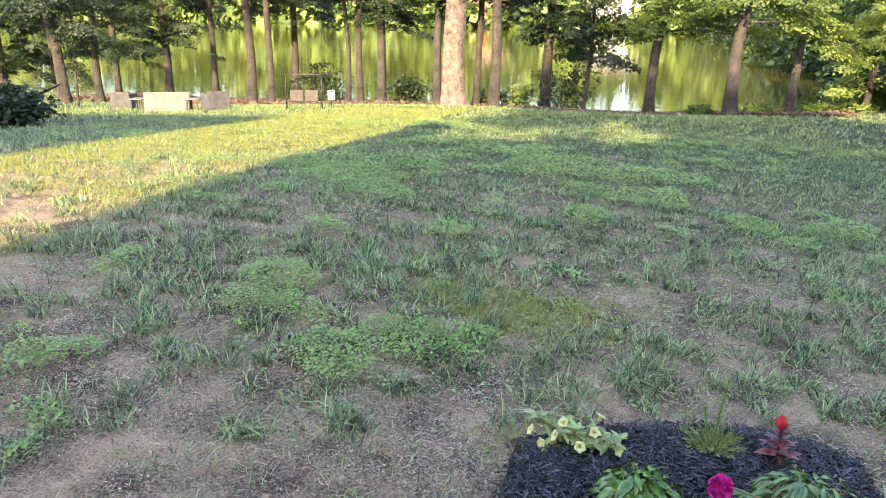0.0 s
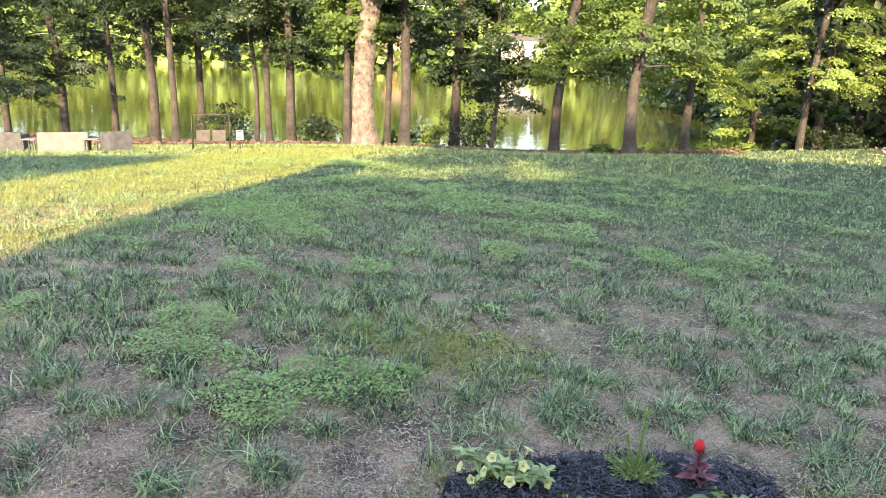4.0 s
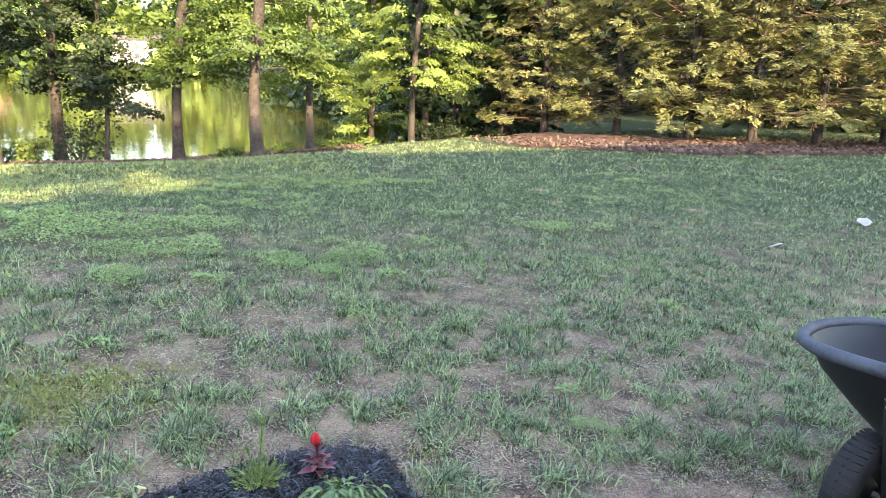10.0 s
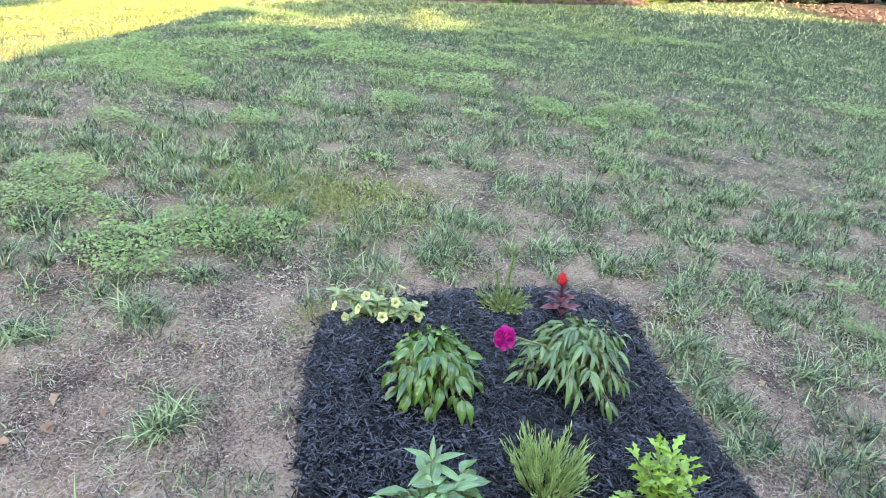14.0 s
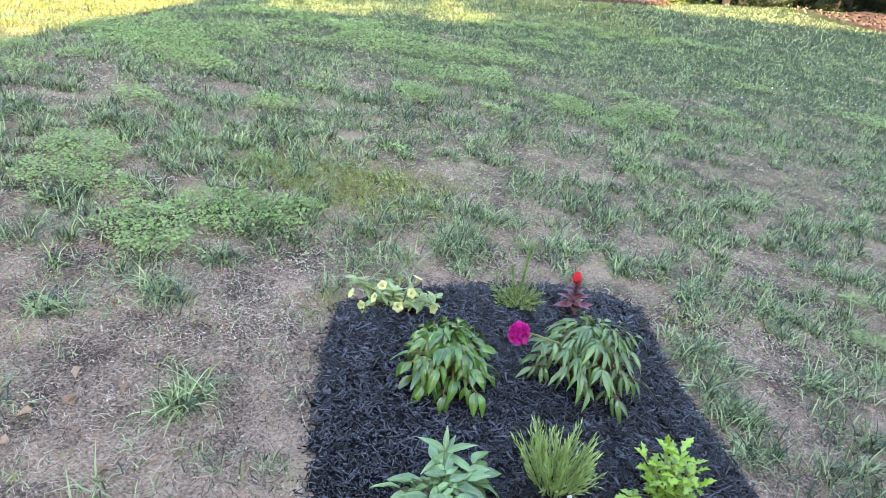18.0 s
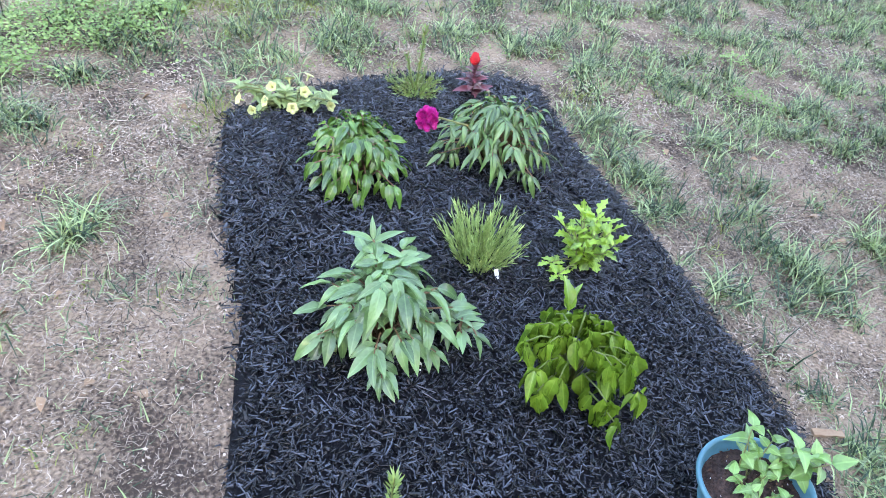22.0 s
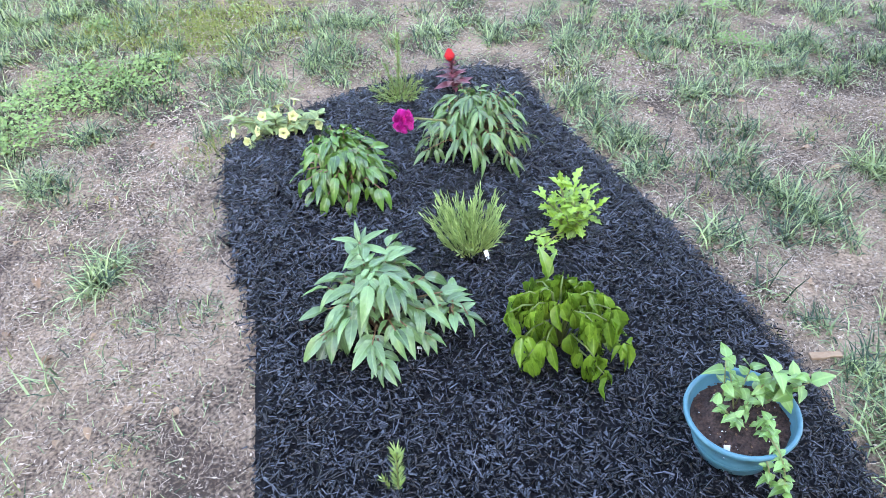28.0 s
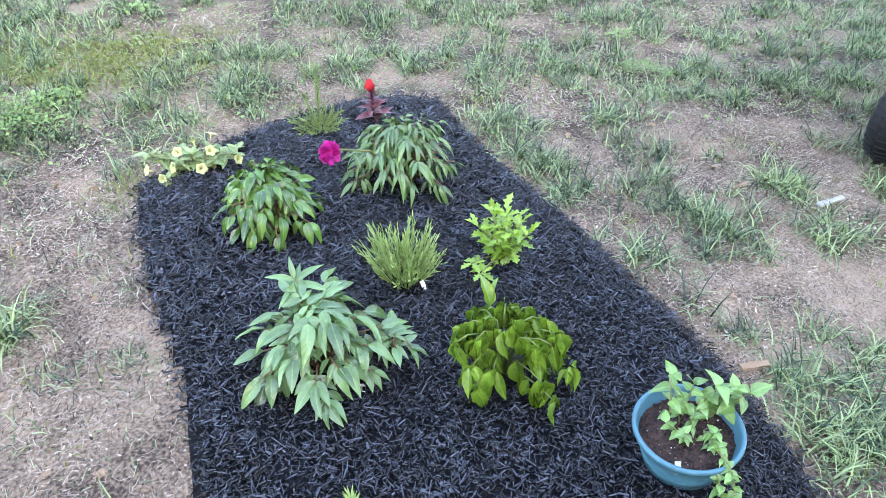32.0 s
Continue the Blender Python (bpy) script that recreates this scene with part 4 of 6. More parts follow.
def peony(x, y, h, spread, n_leaf, m, seed, label, fingers=(5, 7), length=.11, width=.036, droop=.5, low=.25, fall=0.0, stem=None, bias=(0, 0), power=.9, fan=170, tilt0=30):
    """A bush of stalks, each ending in a hand of pointed leaflets."""
    g = random.Random(seed)
    p = holder("peony_plant", (x, y, high(x, y) + mulch_height(x, y)))
    blades = [leaf_mesh("leaf", length, width, droop * k, .3, seed=seed + i, wave=.07) for i, k in enumerate((.5, .9, 1.3, 1.7))]
    tips = []
    for i in range(n_leaf):
        f = (i + .5) / n_leaf
        a = i * 2.399 + g.uniform(-.3, .3)
        up = h * (1 - (1 - low) * f ** power) * g.uniform(.8, 1.08)
        out = spread * (f ** .5) * g.uniform(.7, 1.05)
        end = Vector((math.cos(a) * out + bias[0] * (1 - f), math.sin(a) * out + bias[1] * (1 - f), max(.05, up - fall * f * h)))
        foot = Vector((g.uniform(-.02, .02), g.uniform(-.02, .02), -.02))
        mid = foot.lerp(end, .55) + Vector((0, 0, .06))
        bm = bmesh.new()
        tube(bm, [foot, mid, end], [.0036, .0027, .0018], 5)
        part("stem", bm, stem or M_REDSTEM, p, smooth=True)
        tips.append((end, a, f))
    for end, a, f in tips:
        k = g.randint(*fingers)
        for j in range(k):
            off = (j - (k - 1) / 2) * (fan / k) + g.uniform(-7, 7)
            tilt = tilt0 - 27 * f - 14 * abs(off) / 100 + g.uniform(-10, 10) - fall * 60
            back = Vector((math.cos(a), math.sin(a), .15)) * (-.025 * abs(off) / 40)
            place_leaf(g.choice(blades), m, p, end + back, math.degrees(a) + off, tilt, g.uniform(-28, 28), g.uniform(.66, 1.15) * (1 - .25 * abs(off) / 100))
    return tagged(p, label, "peony", "peonies in the bed")


large_peony = peony(.225, 1.54, .215, .195, 40, M_PEONY, 3, "large peony with pale green lance-shaped leaves", length=.092, width=.033, droop=.4, low=.3, fall=.05, bias=(0, .02), power=1.8, fan=205, tilt0=14)


def top_shoot(parent, at):
    """The one stalk that stands above the bush, with a whorl of narrow leaves."""
    c = Vector(at) - parent.location
    bm = bmesh.new()
    tube(bm, [(0, .01, 0), c * .5 + Vector((.012, 0, .03)), c], [.0042, .0036, .0026], 6)
    part("stem", bm, M_REDSTEM, parent, smooth=True)
    blade = leaf_mesh("leaf", .082, .021, .3, .35, wave=.05, seed=9)
    g = random.Random(90)
    for i, (yaw, pitch, size) in enumerate(((95, 62, .75), (160, 22, 1.0), (20, 24, 1.12), (330, 8, 1.25), (215, -6, .95), (70, 40, .9), (265, -12, .95), (120, 40, .8))):
        place_leaf(blade, M_PEONY, parent, c - Vector((0, 0, .006 * i)), yaw, pitch, g.uniform(-15, 15), size)


top_shoot(large_peony, (.205, 1.66, high(.205, 1.66) + .275))
# the small side shoot low on the large peony
peony(.41, 1.53, .12, .075, 6, M_PEONY, 31, "young peony shoot with pointed green leaves", (4, 5), .075, .026, .4, .6)
peony(.19, 2.20, .225, .165, 58, M_PEONY_B, 5, "rounded peony with glossy green drooping leaves", (5, 7), length=.075, width=.030, droop=.6, low=.32, fall=.10, power=1.7, fan=220, tilt0=8)
flowering = peony(.672, 2.37, .25, .22, 74, M_PEONY_C, 7, "bushy peony with narrow dark shade-toned leaves and a bloom", fingers=(6, 8), length=.074, width=.0185, droop=.6, low=.32, fall=.07, power=1.6, fan=220, tilt0=10)


def bloom(parent, at):
    """A full double flower: rings of ruffled cupped petals over a ball, on its stalk."""
    base = parent.matrix_world.translation
    c = Vector(at) - base
    bm = bmesh.new()
    tube(bm, [(-.02, -.02, .02), Vector((c.x * .45, c.y * .4, c.z * .72)), Vector((c.x * .85, c.y * .85, c.z * .97)), c - Vector((0, 0, .012))], [.0042, .0038, .0034, .003], 6)
    part("flower_stalk", bm, M_STEM, parent, smooth=True)
    g = random.Random(5)
    bm = bmesh.new()
    for i in range(150):
        z = 1 - 1.8 * (i + .5) / 150
        a = i * 2.399
        d = Vector((math.sqrt(1 - z * z) * math.cos(a), math.sqrt(1 - z * z) * math.sin(a), z))
        side = d.orthogonal().normalized()
        side.rotate(Matrix.Rotation(g.uniform(0, 6.28), 3, d))
        up = d.cross(side)
        r0, s = .016, g.uniform(.007, .012)
        p0 = c + d * r0
        tip = c + Vector((d.x, d.y, d.z * 1.12)) * (r0 + .013 + g.uniform(0, .007)) + up * s * .4
        vs = [bm.verts.new(q) for q in (p0 - side * s * .4, p0 + side * s * .4, tip + side * s + up * .002, tip + up * s * .35 + d * .004, tip - side * s + up * .002)]
        bm.faces.new(vs)
    bmesh.ops.create_icosphere(bm, subdivisions=2, radius=.02, matrix=Matrix.Translation(c))
    part("bloom", bm, M_MAGENTA, parent, "double magenta peony flower")
    blade = leaf_mesh("leaf", .07, .02, .6, .3, seed=3)
    for k, yaw, pitch in ((.55, 200, 10), (.6, 150, 5), (.65, 250, -10), (.7, 300, -15), (.8, 20, 20), (.5, 270, -20), (.88, 60, 15)):
        place_leaf(blade, M_PEONY_C, parent, Vector((c.x * k, c.y * k, c.z * (.55 + .4 * k))), yaw, pitch, g.uniform(-20, 20), g.uniform(.7, 1.0))


bpy.context.view_layer.update()
bloom(flowering, (.407, 2.235, .318))


def wilted_plant(x, y):
    """Bowed stalks whose folded leaves hang straight down in two bunches, with a gap between."""
    g = random.Random(12)
    p = holder("wilted_peony", (x, y, high(x, y) + mulch_height(x, y)))
    blades = [leaf_mesh("leaf", .088, w, d, .75, wave=.1, sharp=.9, seed=i) for i, (w, d) in enumerate(((.034, .3), (.040, .55), (.030, .15), (.046, .4)))]
    spots_ = []
    for az, out, h, n in ((130, .07, .20, 5), (170, .10, .20, 6), (188, .135, .185, 7), (200, .085, .19, 6), (212, .13, .14, 6), (222, .15, .10, 5), (180, .05, .215, 5), (236, .11, .13, 3),
                          (60, .05, .21, 5), (20, .09, .19, 6), (352, .10, .185, 7), (335, .13, .165, 7), (318, .13, .16, 7), (300, .11, .175, 6), (345, .155, .11, 6), (322, .165, .09, 6), (288, .15, .10, 5), (290, .185, .065, 4)):
        a = radians(az)
        end = Vector((math.cos(a) * out, math.sin(a) * out, h))
        bm = bmesh.new()
        tube(bm, [(0, 0, -.02), (end.x * .35, end.y * .35, h * .95), (end.x * .75, end.y * .75, h * 1.06), end], [.0036, .0026, .002, .0014], 6)
        part("stem", bm, M_WILTSTEM, p, "bowed green stem", True)
        spots_.append((end, az, n))
    spots_ += [(Vector((e.x * k, e.y * k, e.z * 1.02)), az + g.uniform(-60, 60), 3) for e, az, n in spots_ for k in ((.45,) if 225 < az < 290 else (.45, .72))]
    spots_ += [(Vector((math.cos(radians(az)) * .03, math.sin(radians(az)) * .03, .205)), az, 4) for az in range(0, 360, 60)]
    for end, az, n in spots_:
        for j in range(n):
            off = (j - (n - 1) / 2) * 46 + g.uniform(-14, 14)
            place_leaf(g.choice(blades), M_WILT, p, end + Vector((g.uniform(-.012, .012), g.uniform(-.012, .012), g.uniform(-.01, .006))), az + off, -66 + g.uniform(-18, 20), g.uniform(-45, 45), g.uniform(.6, 1.05))
    # a pale pair of leaves still stands up
    for yaw, pitch, roll, size in ((95, 66, 10, 1.05), (60, 58, -30, .9), (265, -35, 10, .8)):
        place_leaf(blades[0], M_WILT, p, (-.012, .06, .20), yaw, pitch, roll, size)
    return tagged(p, "wilted peony with folded hanging yellow-green leaves", "peony", "peonies in the bed")


wilted_plant(.685, 1.41)


def lavender(x, y):
    p = holder("lavender_plant", (x, y, high(x, y) + mulch_height(x, y)))
    g = np.random.default_rng(14)
    bm = bmesh.new()
    vs, qs = [], []
    for i in range(105):
        a, o = g.uniform(0, 6.28), math.sqrt(g.uniform(0, 1))
        lean = o * .62 * g.uniform(.7, 1.15)
        ln = g.uniform(.11, .225) * (1.05 - .3 * o)
        d = np.array([math.cos(a) * math.sin(lean), math.sin(a) * math.sin(lean), math.cos(lean)])
        f0 = np.array([math.cos(a) * o * .05, math.sin(a) * o * .05, 0.0])
        tube(bm, [f0, f0 + d * ln * .5, f0 + d * ln * .97 + [0, 0, .012]], [.0020, .0018, .001], 4, cap=False)
        for j in range(13):
            k = .15 + .85 * j / 13
            q = f0 + d * ln * k
            s = np.cross(d, g.normal(size=3))
            s /= np.linalg.norm(s)
            t = d * .9 + s * g.uniform(.1, .5)
            w = np.cross(t, s)
            l1 = g.uniform(.022, .042)
            b = len(vs)
            vs += [q, q + t * l1 * .5 + w * .0030, q + t * l1, q + t * l1 * .5 - w * .0030]
            qs.append((b, b + 1, b + 2, b + 3))
    part("stalkwork", bm, M_LAV, p)
    piece("foliage", fast_mesh("foliage", np.array(vs), np.array(qs)), M_LAV, p)
    return tagged(p, "young lavender with upright narrow grey-green leaves", "lavender")


lavender(.53, 1.84)


def lobed_leaf(name, size, bend=.3):
    """A long leaf cut into rounded lobes on both sides of its midrib; x runs along it."""
    bm = bmesh.new()
    rows = []
    n = 13
    for i in range(n + 1):
        u = i / n
        w = size * .52 * math.sin(math.pi * min(1, u * .93 + .05) ** .95) * (.72 + .28 * math.cos(2 * math.pi * (u * 3.2 - .35)))
        x, z = size * 1.6 * u, -bend * size * u * u
        rows.append([bm.verts.new((x + .12 * w, -w, z + .28 * w)), bm.verts.new((x, 0, z)), bm.verts.new((x + .12 * w, w, z + .28 * w))])
    for a, b in zip(rows, rows[1:]):
        for j in range(2):
            bm.faces.new((a[j], a[j + 1], b[j + 1], b[j]))
    me = bpy.data.meshes.new(name)
    bm.to_mesh(me)
    bm.free()
    me.polygons.foreach_set("use_smooth", [True] * len(me.polygons))
    return me


def mum(x, y):
    p = holder("chrysanthemum_plant", (x, y, high(x, y) + mulch_height(x, y)))
    g = random.Random(9)
    blades = [lobed_leaf("leaf", .030), lobed_leaf("leaf", .036, .5), lobed_leaf("leaf", .026, .1)]
    tips = []
    for i in range(15):
        a, o = i * 2.399, .095 * math.sqrt((i + .3) / 15)
        h = .185 * (1 - .5 * (i / 15)) * g.uniform(.88, 1.1)
        end = Vector((math.cos(a) * o, math.sin(a) * o, h))
        bm = bmesh.new()
        tube(bm, [(0, 0, -.02), end * .5 + Vector((0, 0, .02)), end], [.0035, .0026, .0016], 5)
        part("stem", bm, M_STEM, p, smooth=True)
        tips.append((end, a))
    for end, a in tips:
        for j in range(9):
            q = end * (1 - .085 * j) + Vector((g.uniform(-.006, .006), g.uniform(-.006, .006), 0))
            place_leaf(g.choice(blades), M_MUM, p, q, math.degrees(a) + j * 137 + g.uniform(-20, 20), max(-10, 58 - 9 * j) + g.uniform(-14, 14), g.uniform(-25, 25), g.uniform(.7, 1.15))
    for az, o in ((200, .13), (222, .15)):
        end = Vector((math.cos(radians(az)) * o, math.sin(radians(az)) * o, .055))
        bm = bmesh.new()
        tube(bm, [(0, 0, .02), end * .6 + Vector((0, 0, .02)), end], [.0025, .002, .0014], 5)
        part("stem", bm, M_STEM, p, smooth=True)
        for j in range(5):
            place_leaf(blades[j % 3], M_MUM, p, end * (1 - .06 * j), az + j * 75, 12, 0, .85)
    return tagged(p, "bright yellow-green chrysanthemum with deeply cut leaves", "chrysanthemum")


mum(.860, 1.86)


def petunia(x, y):
    p = holder("petunia_plant", (x, y, high(x, y) + mulch_height(x, y)))
    g = random.Random(17)
    lm = leaf_mesh("leaf", .045, .022, .3, .2, 5)
    bm = bmesh.new()
    ends = []
    for i in range(13):
        u = (i / 12 - .5)
        end = Vector((u * .30 + g.uniform(-.03, .03), g.uniform(-.08, .08), g.uniform(.03, .085)))
        bm = bmesh.new()
        tube(bm, [(u * .1, 0, -.01), end * .6 + Vector((0, 0, .03)), end], [.003, .0025, .002], 5)
        part("stem", bm, M_STEM, p, smooth=True)
        ends.append(end)
    for end in ends:
        for j in range(22):
            q = end * g.uniform(.3, 1.05)
            place_leaf(lm, M_PETLEAF, p, q, g.uniform(0, 360), g.uniform(0, 50), g.uniform(-20, 20), g.uniform(.7, 1.2))
    trumpet = bmesh.new()
    n = 20
    rings = []
    for r, h in ((.003, 0), (.005, .018), (.011, .026), (.022, .030), (.025, .028)):
        rings.append([trumpet.verts.new((r * (1 + (.13 * math.cos(5 * 2 * math.pi * k / n) if r > .01 else 0)) * math.cos(2 * math.pi * k / n), r * (1 + (.13 * math.cos(5 * 2 * math.pi * k / n) if r > .01 else 0)) * math.sin(2 * math.pi * k / n), h)) for k in range(n)])
    for a, b in zip(rings, rings[1:]):
        for k in range(n):
            trumpet.faces.new((a[k], a[(k + 1) % n], b[(k + 1) % n], b[k]))
    me = bpy.data.meshes.new("flower")
    trumpet.to_mesh(me)
    trumpet.free()
    for fx, fy, fz, tz, yaw in ((-.185, -.03, .10, 60, 200), (-.13, -.06, .06, 70, 230), (-.05, .02, .14, 50, 240), (-.07, -.03, .09, 65, 210), (.03, -.05, .07, 60, 280), (.08, 0, .13, 55, 300), (.10, .05, .17, 30, 40), (.19, -.05, .09, 70, 320), (.02, .06, .13, 40, 100)):
        ob = piece("flower", me, M_PETAL, p, "pale yellow trumpet flower", True)
        ob.matrix_basis = pose(fx * .75, fy, fz * .55, 0, tz, yaw) @ Matrix.Diagonal((.8, .8, .8, 1))
    return tagged(p, "trailing petunia with pale yellow trumpet flowers", "petunia")


petunia(-.045, 2.61)


def sprig(x, y, tall, tuft, n_side, label, seed):
    """Needle-leaved sprigs: one tall and airy, a wide low tuft round its foot."""
    p = holder("rosemary_plant", (x, y, high(x, y) + mulch_height(x, y)))
    g = np.random.default_rng(seed)
    vs, qs = [], []
    for i in range(n_side + 1):
        a = i * 2.399
        o = math.sqrt(i / max(1, n_side))
        ln = tall if i == 0 else tuft * g.uniform(.7, 1.1)
        lean = .3 + .75 * o
        d = np.array([math.cos(a) * math.sin(lean), math.sin(a) * math.sin(lean), math.cos(lean)])
        f0 = np.array([math.cos(a), math.sin(a), 0]) * o * tuft * .3
        if i == 0:
            d = np.array([.10, .1, .98])
        elif tall > .2 and i == 1:
            ln, d = tall * .6, np.array([-.2, .1, .96])
        bm = bmesh.new()
        tube(bm, [f0, f0 + d * ln * .5, f0 + d * ln], [.0025, .002, .001], 5)
        part("stem", bm, M_STEM, p)
        for j in range(int(ln * (800 if i < 2 else 330))):
            q = f0 + d * ln * g.uniform(.1, 1)
            s = np.cross(d, g.normal(size=3))
            s /= np.linalg.norm(s)
            t = d * .75 + s * .6
            w = np.cross(t, s)
            w /= np.linalg.norm(w)
            l1 = g.uniform(.016, .03) * (1.25 if i == 0 else 1)
            b = len(vs)
            vs += [q, q + t * l1 * .5 + w * .0021, q + t * l1, q + t * l1 * .5 - w * .0021]
            qs.append((b, b + 1, b + 2, b + 3))
    piece("needles", fast_mesh("needles", np.array(vs), np.array(qs)), M_ROSE, p)
    return tagged(p, label, "rosemary")


sprig(.44, 2.80, .27, .10, 34, "rosemary with one tall sprig and a low tuft", 3)
sprig(.20, 1.045, .14, .05, 2, "small single sprig of rosemary in mulch", 4)


def celosia(x, y):
    p = holder("celosia_plant", (x, y, high(x, y) + mulch_height(x, y)))
    p.scale = (.86, .86, .86)
    g = random.Random(23)
    lm = leaf_mesh("leaf", .10, .042, .35, .3, 6)
    bm = bmesh.new()
    tube(bm, [(0, 0, -.02), (.0, 0, .11), (-.004, 0, .19)], [.005, .0045, .003], 6)
    part("stem", bm, M_BURG, p, smooth=True)
    for i in range(30):
        z = .03 + .145 * i / 30
        place_leaf(lm, M_BURG, p, (0, 0, z), i * 137.5, 24 + 32 * i / 30 + g.uniform(-14, 14), g.uniform(-25, 25), (1.0 - .5 * i / 30) * g.uniform(.85, 1.1))
    bm = bmesh.new()
    lathe(bm, [(.001, .172), (.010, .176), (.019, .186), (.022, .20), (.018, .215), (.009, .228), (.001, .236)], 16, (-.005, 0, 0))
    for v in bm.verts:
        v.co += Vector((v.co.x, v.co.y, 0)).normalized() * .008 * noise.noise(v.co * 130)
    part("crest", bm, M_CREST, p, "bright red flame-shaped crest", True)
    return tagged(p, "celosia with burgundy leaves and a red crest", "celosia")


celosia(.67, 2.82)


def plant_tag(x, y, turn, tilt=30, lift=.0):
    bm = bmesh.new()
    box(bm, (.014, .0015, .030), (0, 0, .014), (tilt, 0, 0), bevel=.0005)
    ob = part("plant_tag", bm, M_TAG)
    ob.matrix_world = pose(x, y, high(x, y) + mulch_height(x, y) + lift, 0, 0, turn)
    return tagged(ob, "small white plastic plant tag stuck in soil", "tag", "plant tags")


plant_tag(.572, 1.775, 20, -30, .01)
plant_tag(.31, 1.445, -20, -45, -.012)

# ---- turquoise pot with mint ----
M_POT = mat("turquoise_plastic", (0.048, 0.165, 0.205), (0.08, 0.215, 0.26), scale=7, rough=.42, bump=.1, fine=60)
M_POTSOIL = mat("potting_soil", (0.018, 0.010, 0.008), (0.11, 0.06, 0.045), scale=40, rough=.95, bump=1, fine=160)


def potted_mint(x, y):
    z = high(x, y) + mulch_height(x, y)
    pot = holder("flower_pot", (x, y, z - .005))
    pot.scale = (.92, .92, .92)
    bm = bmesh.new()
    lathe(bm, [(.001, .002), (.075, 0), (.088, .004), (.094, .012), (.100, .018), (.1085, .05), (.1095, .0515), (.1085, .053), (.111, .062), (.112, .0635), (.111, .065), (.1285, .13), (.138, .134), (.1405, .142), (.1395, .149), (.134, .151), (.129, .148), (.1265, .14), (.118, .105), (.001, .1)], 56)
    bmesh.ops.remove_doubles(bm, verts=bm.verts[:], dist=.0008)
    part("pot", bm, M_POT, pot, smooth=True)
    bm = bmesh.new()
    lathe(bm, [(.122, .110), (.10, .114), (.07, .117), (.04, .116), (.001, .115)], 40)
    for v in bm.verts:
        v.co.z += .007 * noise.noise(v.co * 60)
    part("soil", bm, M_POTSOIL, pot, "dark crumbly potting soil", True)
    g = random.Random(41)
    for m, n, s, nm in ((M_POTSOIL, 260, .0035, "potting_soil"), (M_TAG, 26, .0018, "perlite"), (M_REDSTEM, 40, .003, "shredded_bark")):
        bm = bmesh.new()
        for _ in range(n):
            a, r = g.uniform(0, 6.28), .118 * math.sqrt(g.uniform(0, 1))
            bmesh.ops.create_icosphere(bm, subdivisions=1, radius=s * g.uniform(.5, 1.3), matrix=pose(math.cos(a) * r, math.sin(a) * r, .117, g.uniform(0, 90), g.uniform(0, 90), 0) @ Matrix.Diagonal((1.5, 1, .7, 1)))
        tagged(part(nm, bm, m, pot), kind="stuff")
    tagged(pot, "round turquoise plastic pot standing on the mulch", "pot")
    m = holder("mint_plant", (x, y, z + .102))
    lms = [leaf_mesh("leaf", .044, .030, d, .25, 6, wave=.07, sharp=.85, seed=i) for i, d in enumerate((.2, .5, .9))]
    # root, tip, pairs of leaves, leaf size
    shoots = [((-.03, .03, 0), (-.035, .055, .165), 4, .95), ((.01, .04, 0), (.035, .055, .105), 5, .95), ((.03, .03, 0), (.085, .03, .105), 6, 1.0), ((.04, .04, 0), (.12, .015, .095), 6, 1.05),
              ((.05, .02, 0), (.155, .0, .085), 5, 1.15), ((0, 0, 0), (.01, .0, .06), 5, .6), ((-.02, -.01, 0), (-.055, .015, .05), 4, .6), ((-.015, -.02, 0), (-.03, -.025, .05), 5, .55),
              ((.02, -.02, 0), (.035, -.05, .05), 6, .55), ((.02, -.04, 0), (.02, -.09, .055), 6, .6), ((.015, -.09, .045), (.02, -.15, .02), 6, .65), ((.02, -.14, .03), (.03, -.165, -.06), 6, .7), ((-.01, -.12, .03), (-.005, -.155, -.03), 4, .6), ((.0, .03, 0), (.0, .08, .08), 4, .8)]
    for a, b, n, s in shoots:
        bm = bmesh.new()
        tube(bm, [a, Vector(a).lerp(Vector(b), .5) + Vector((0, 0, .012)), b], [.0022, .0019, .0012], 5)
        part("stem", bm, M_STEM, m, smooth=True)
        for i in range(n):
            u = .3 + .7 * i / max(1, n - 1)
            q = Vector(a).lerp(Vector(b), u)
            for side in (0, 180):
                place_leaf(g.choice(lms), M_MINT, m, q, i * 90 + side + g.uniform(-25, 25), (8 if i < n - 1 else 42) + g.uniform(-18, 25), g.uniform(-30, 30), s * (.7 + .35 * u) * g.uniform(.75, 1.15))
    tagged(m, "fresh green mint spilling over its turquoise pot", "mint")


potted_mint(1.005, 1.04)
plant_tag(.935, .965, -20, -35, .085)

# ---- wheelbarrow ----
M_TUB = mat("black_poly", (0.003, 0.0036, 0.006), (0.011, 0.014, 0.022), scale=3, rough=.5, bump=.15, fine=60, dist=.002)
M_RIM = mat("scuffed_poly", (0.024, 0.028, 0.040), (0.085, 0.096, 0.125), scale=9, rough=.6, bump=.3, fine=80, dist=.002)
M_TYRE = mat("tyre_rubber", (0.005, 0.005, 0.005), (0.018, 0.018, 0.018), scale=12, rough=.75, bump=.3, fine=90, dist=.003)
M_FRAME = mat("black_steel", (0.004, 0.004, 0.004), (0.016, 0.016, 0.016), scale=8, rough=.35, bump=.1)
M_BOLT = mat("zinc_bolt", (0.4, 0.4, 0.4), (0.65, 0.65, 0.65), scale=20, rough=.35, metal=1, bump=0)
M_BAG = mat("grey_plastic_bag", (0.09, 0.115, 0.155), (0.29, 0.34, 0.41), scale=5, rough=.28, bump=.5, fine=26, dist=.01)
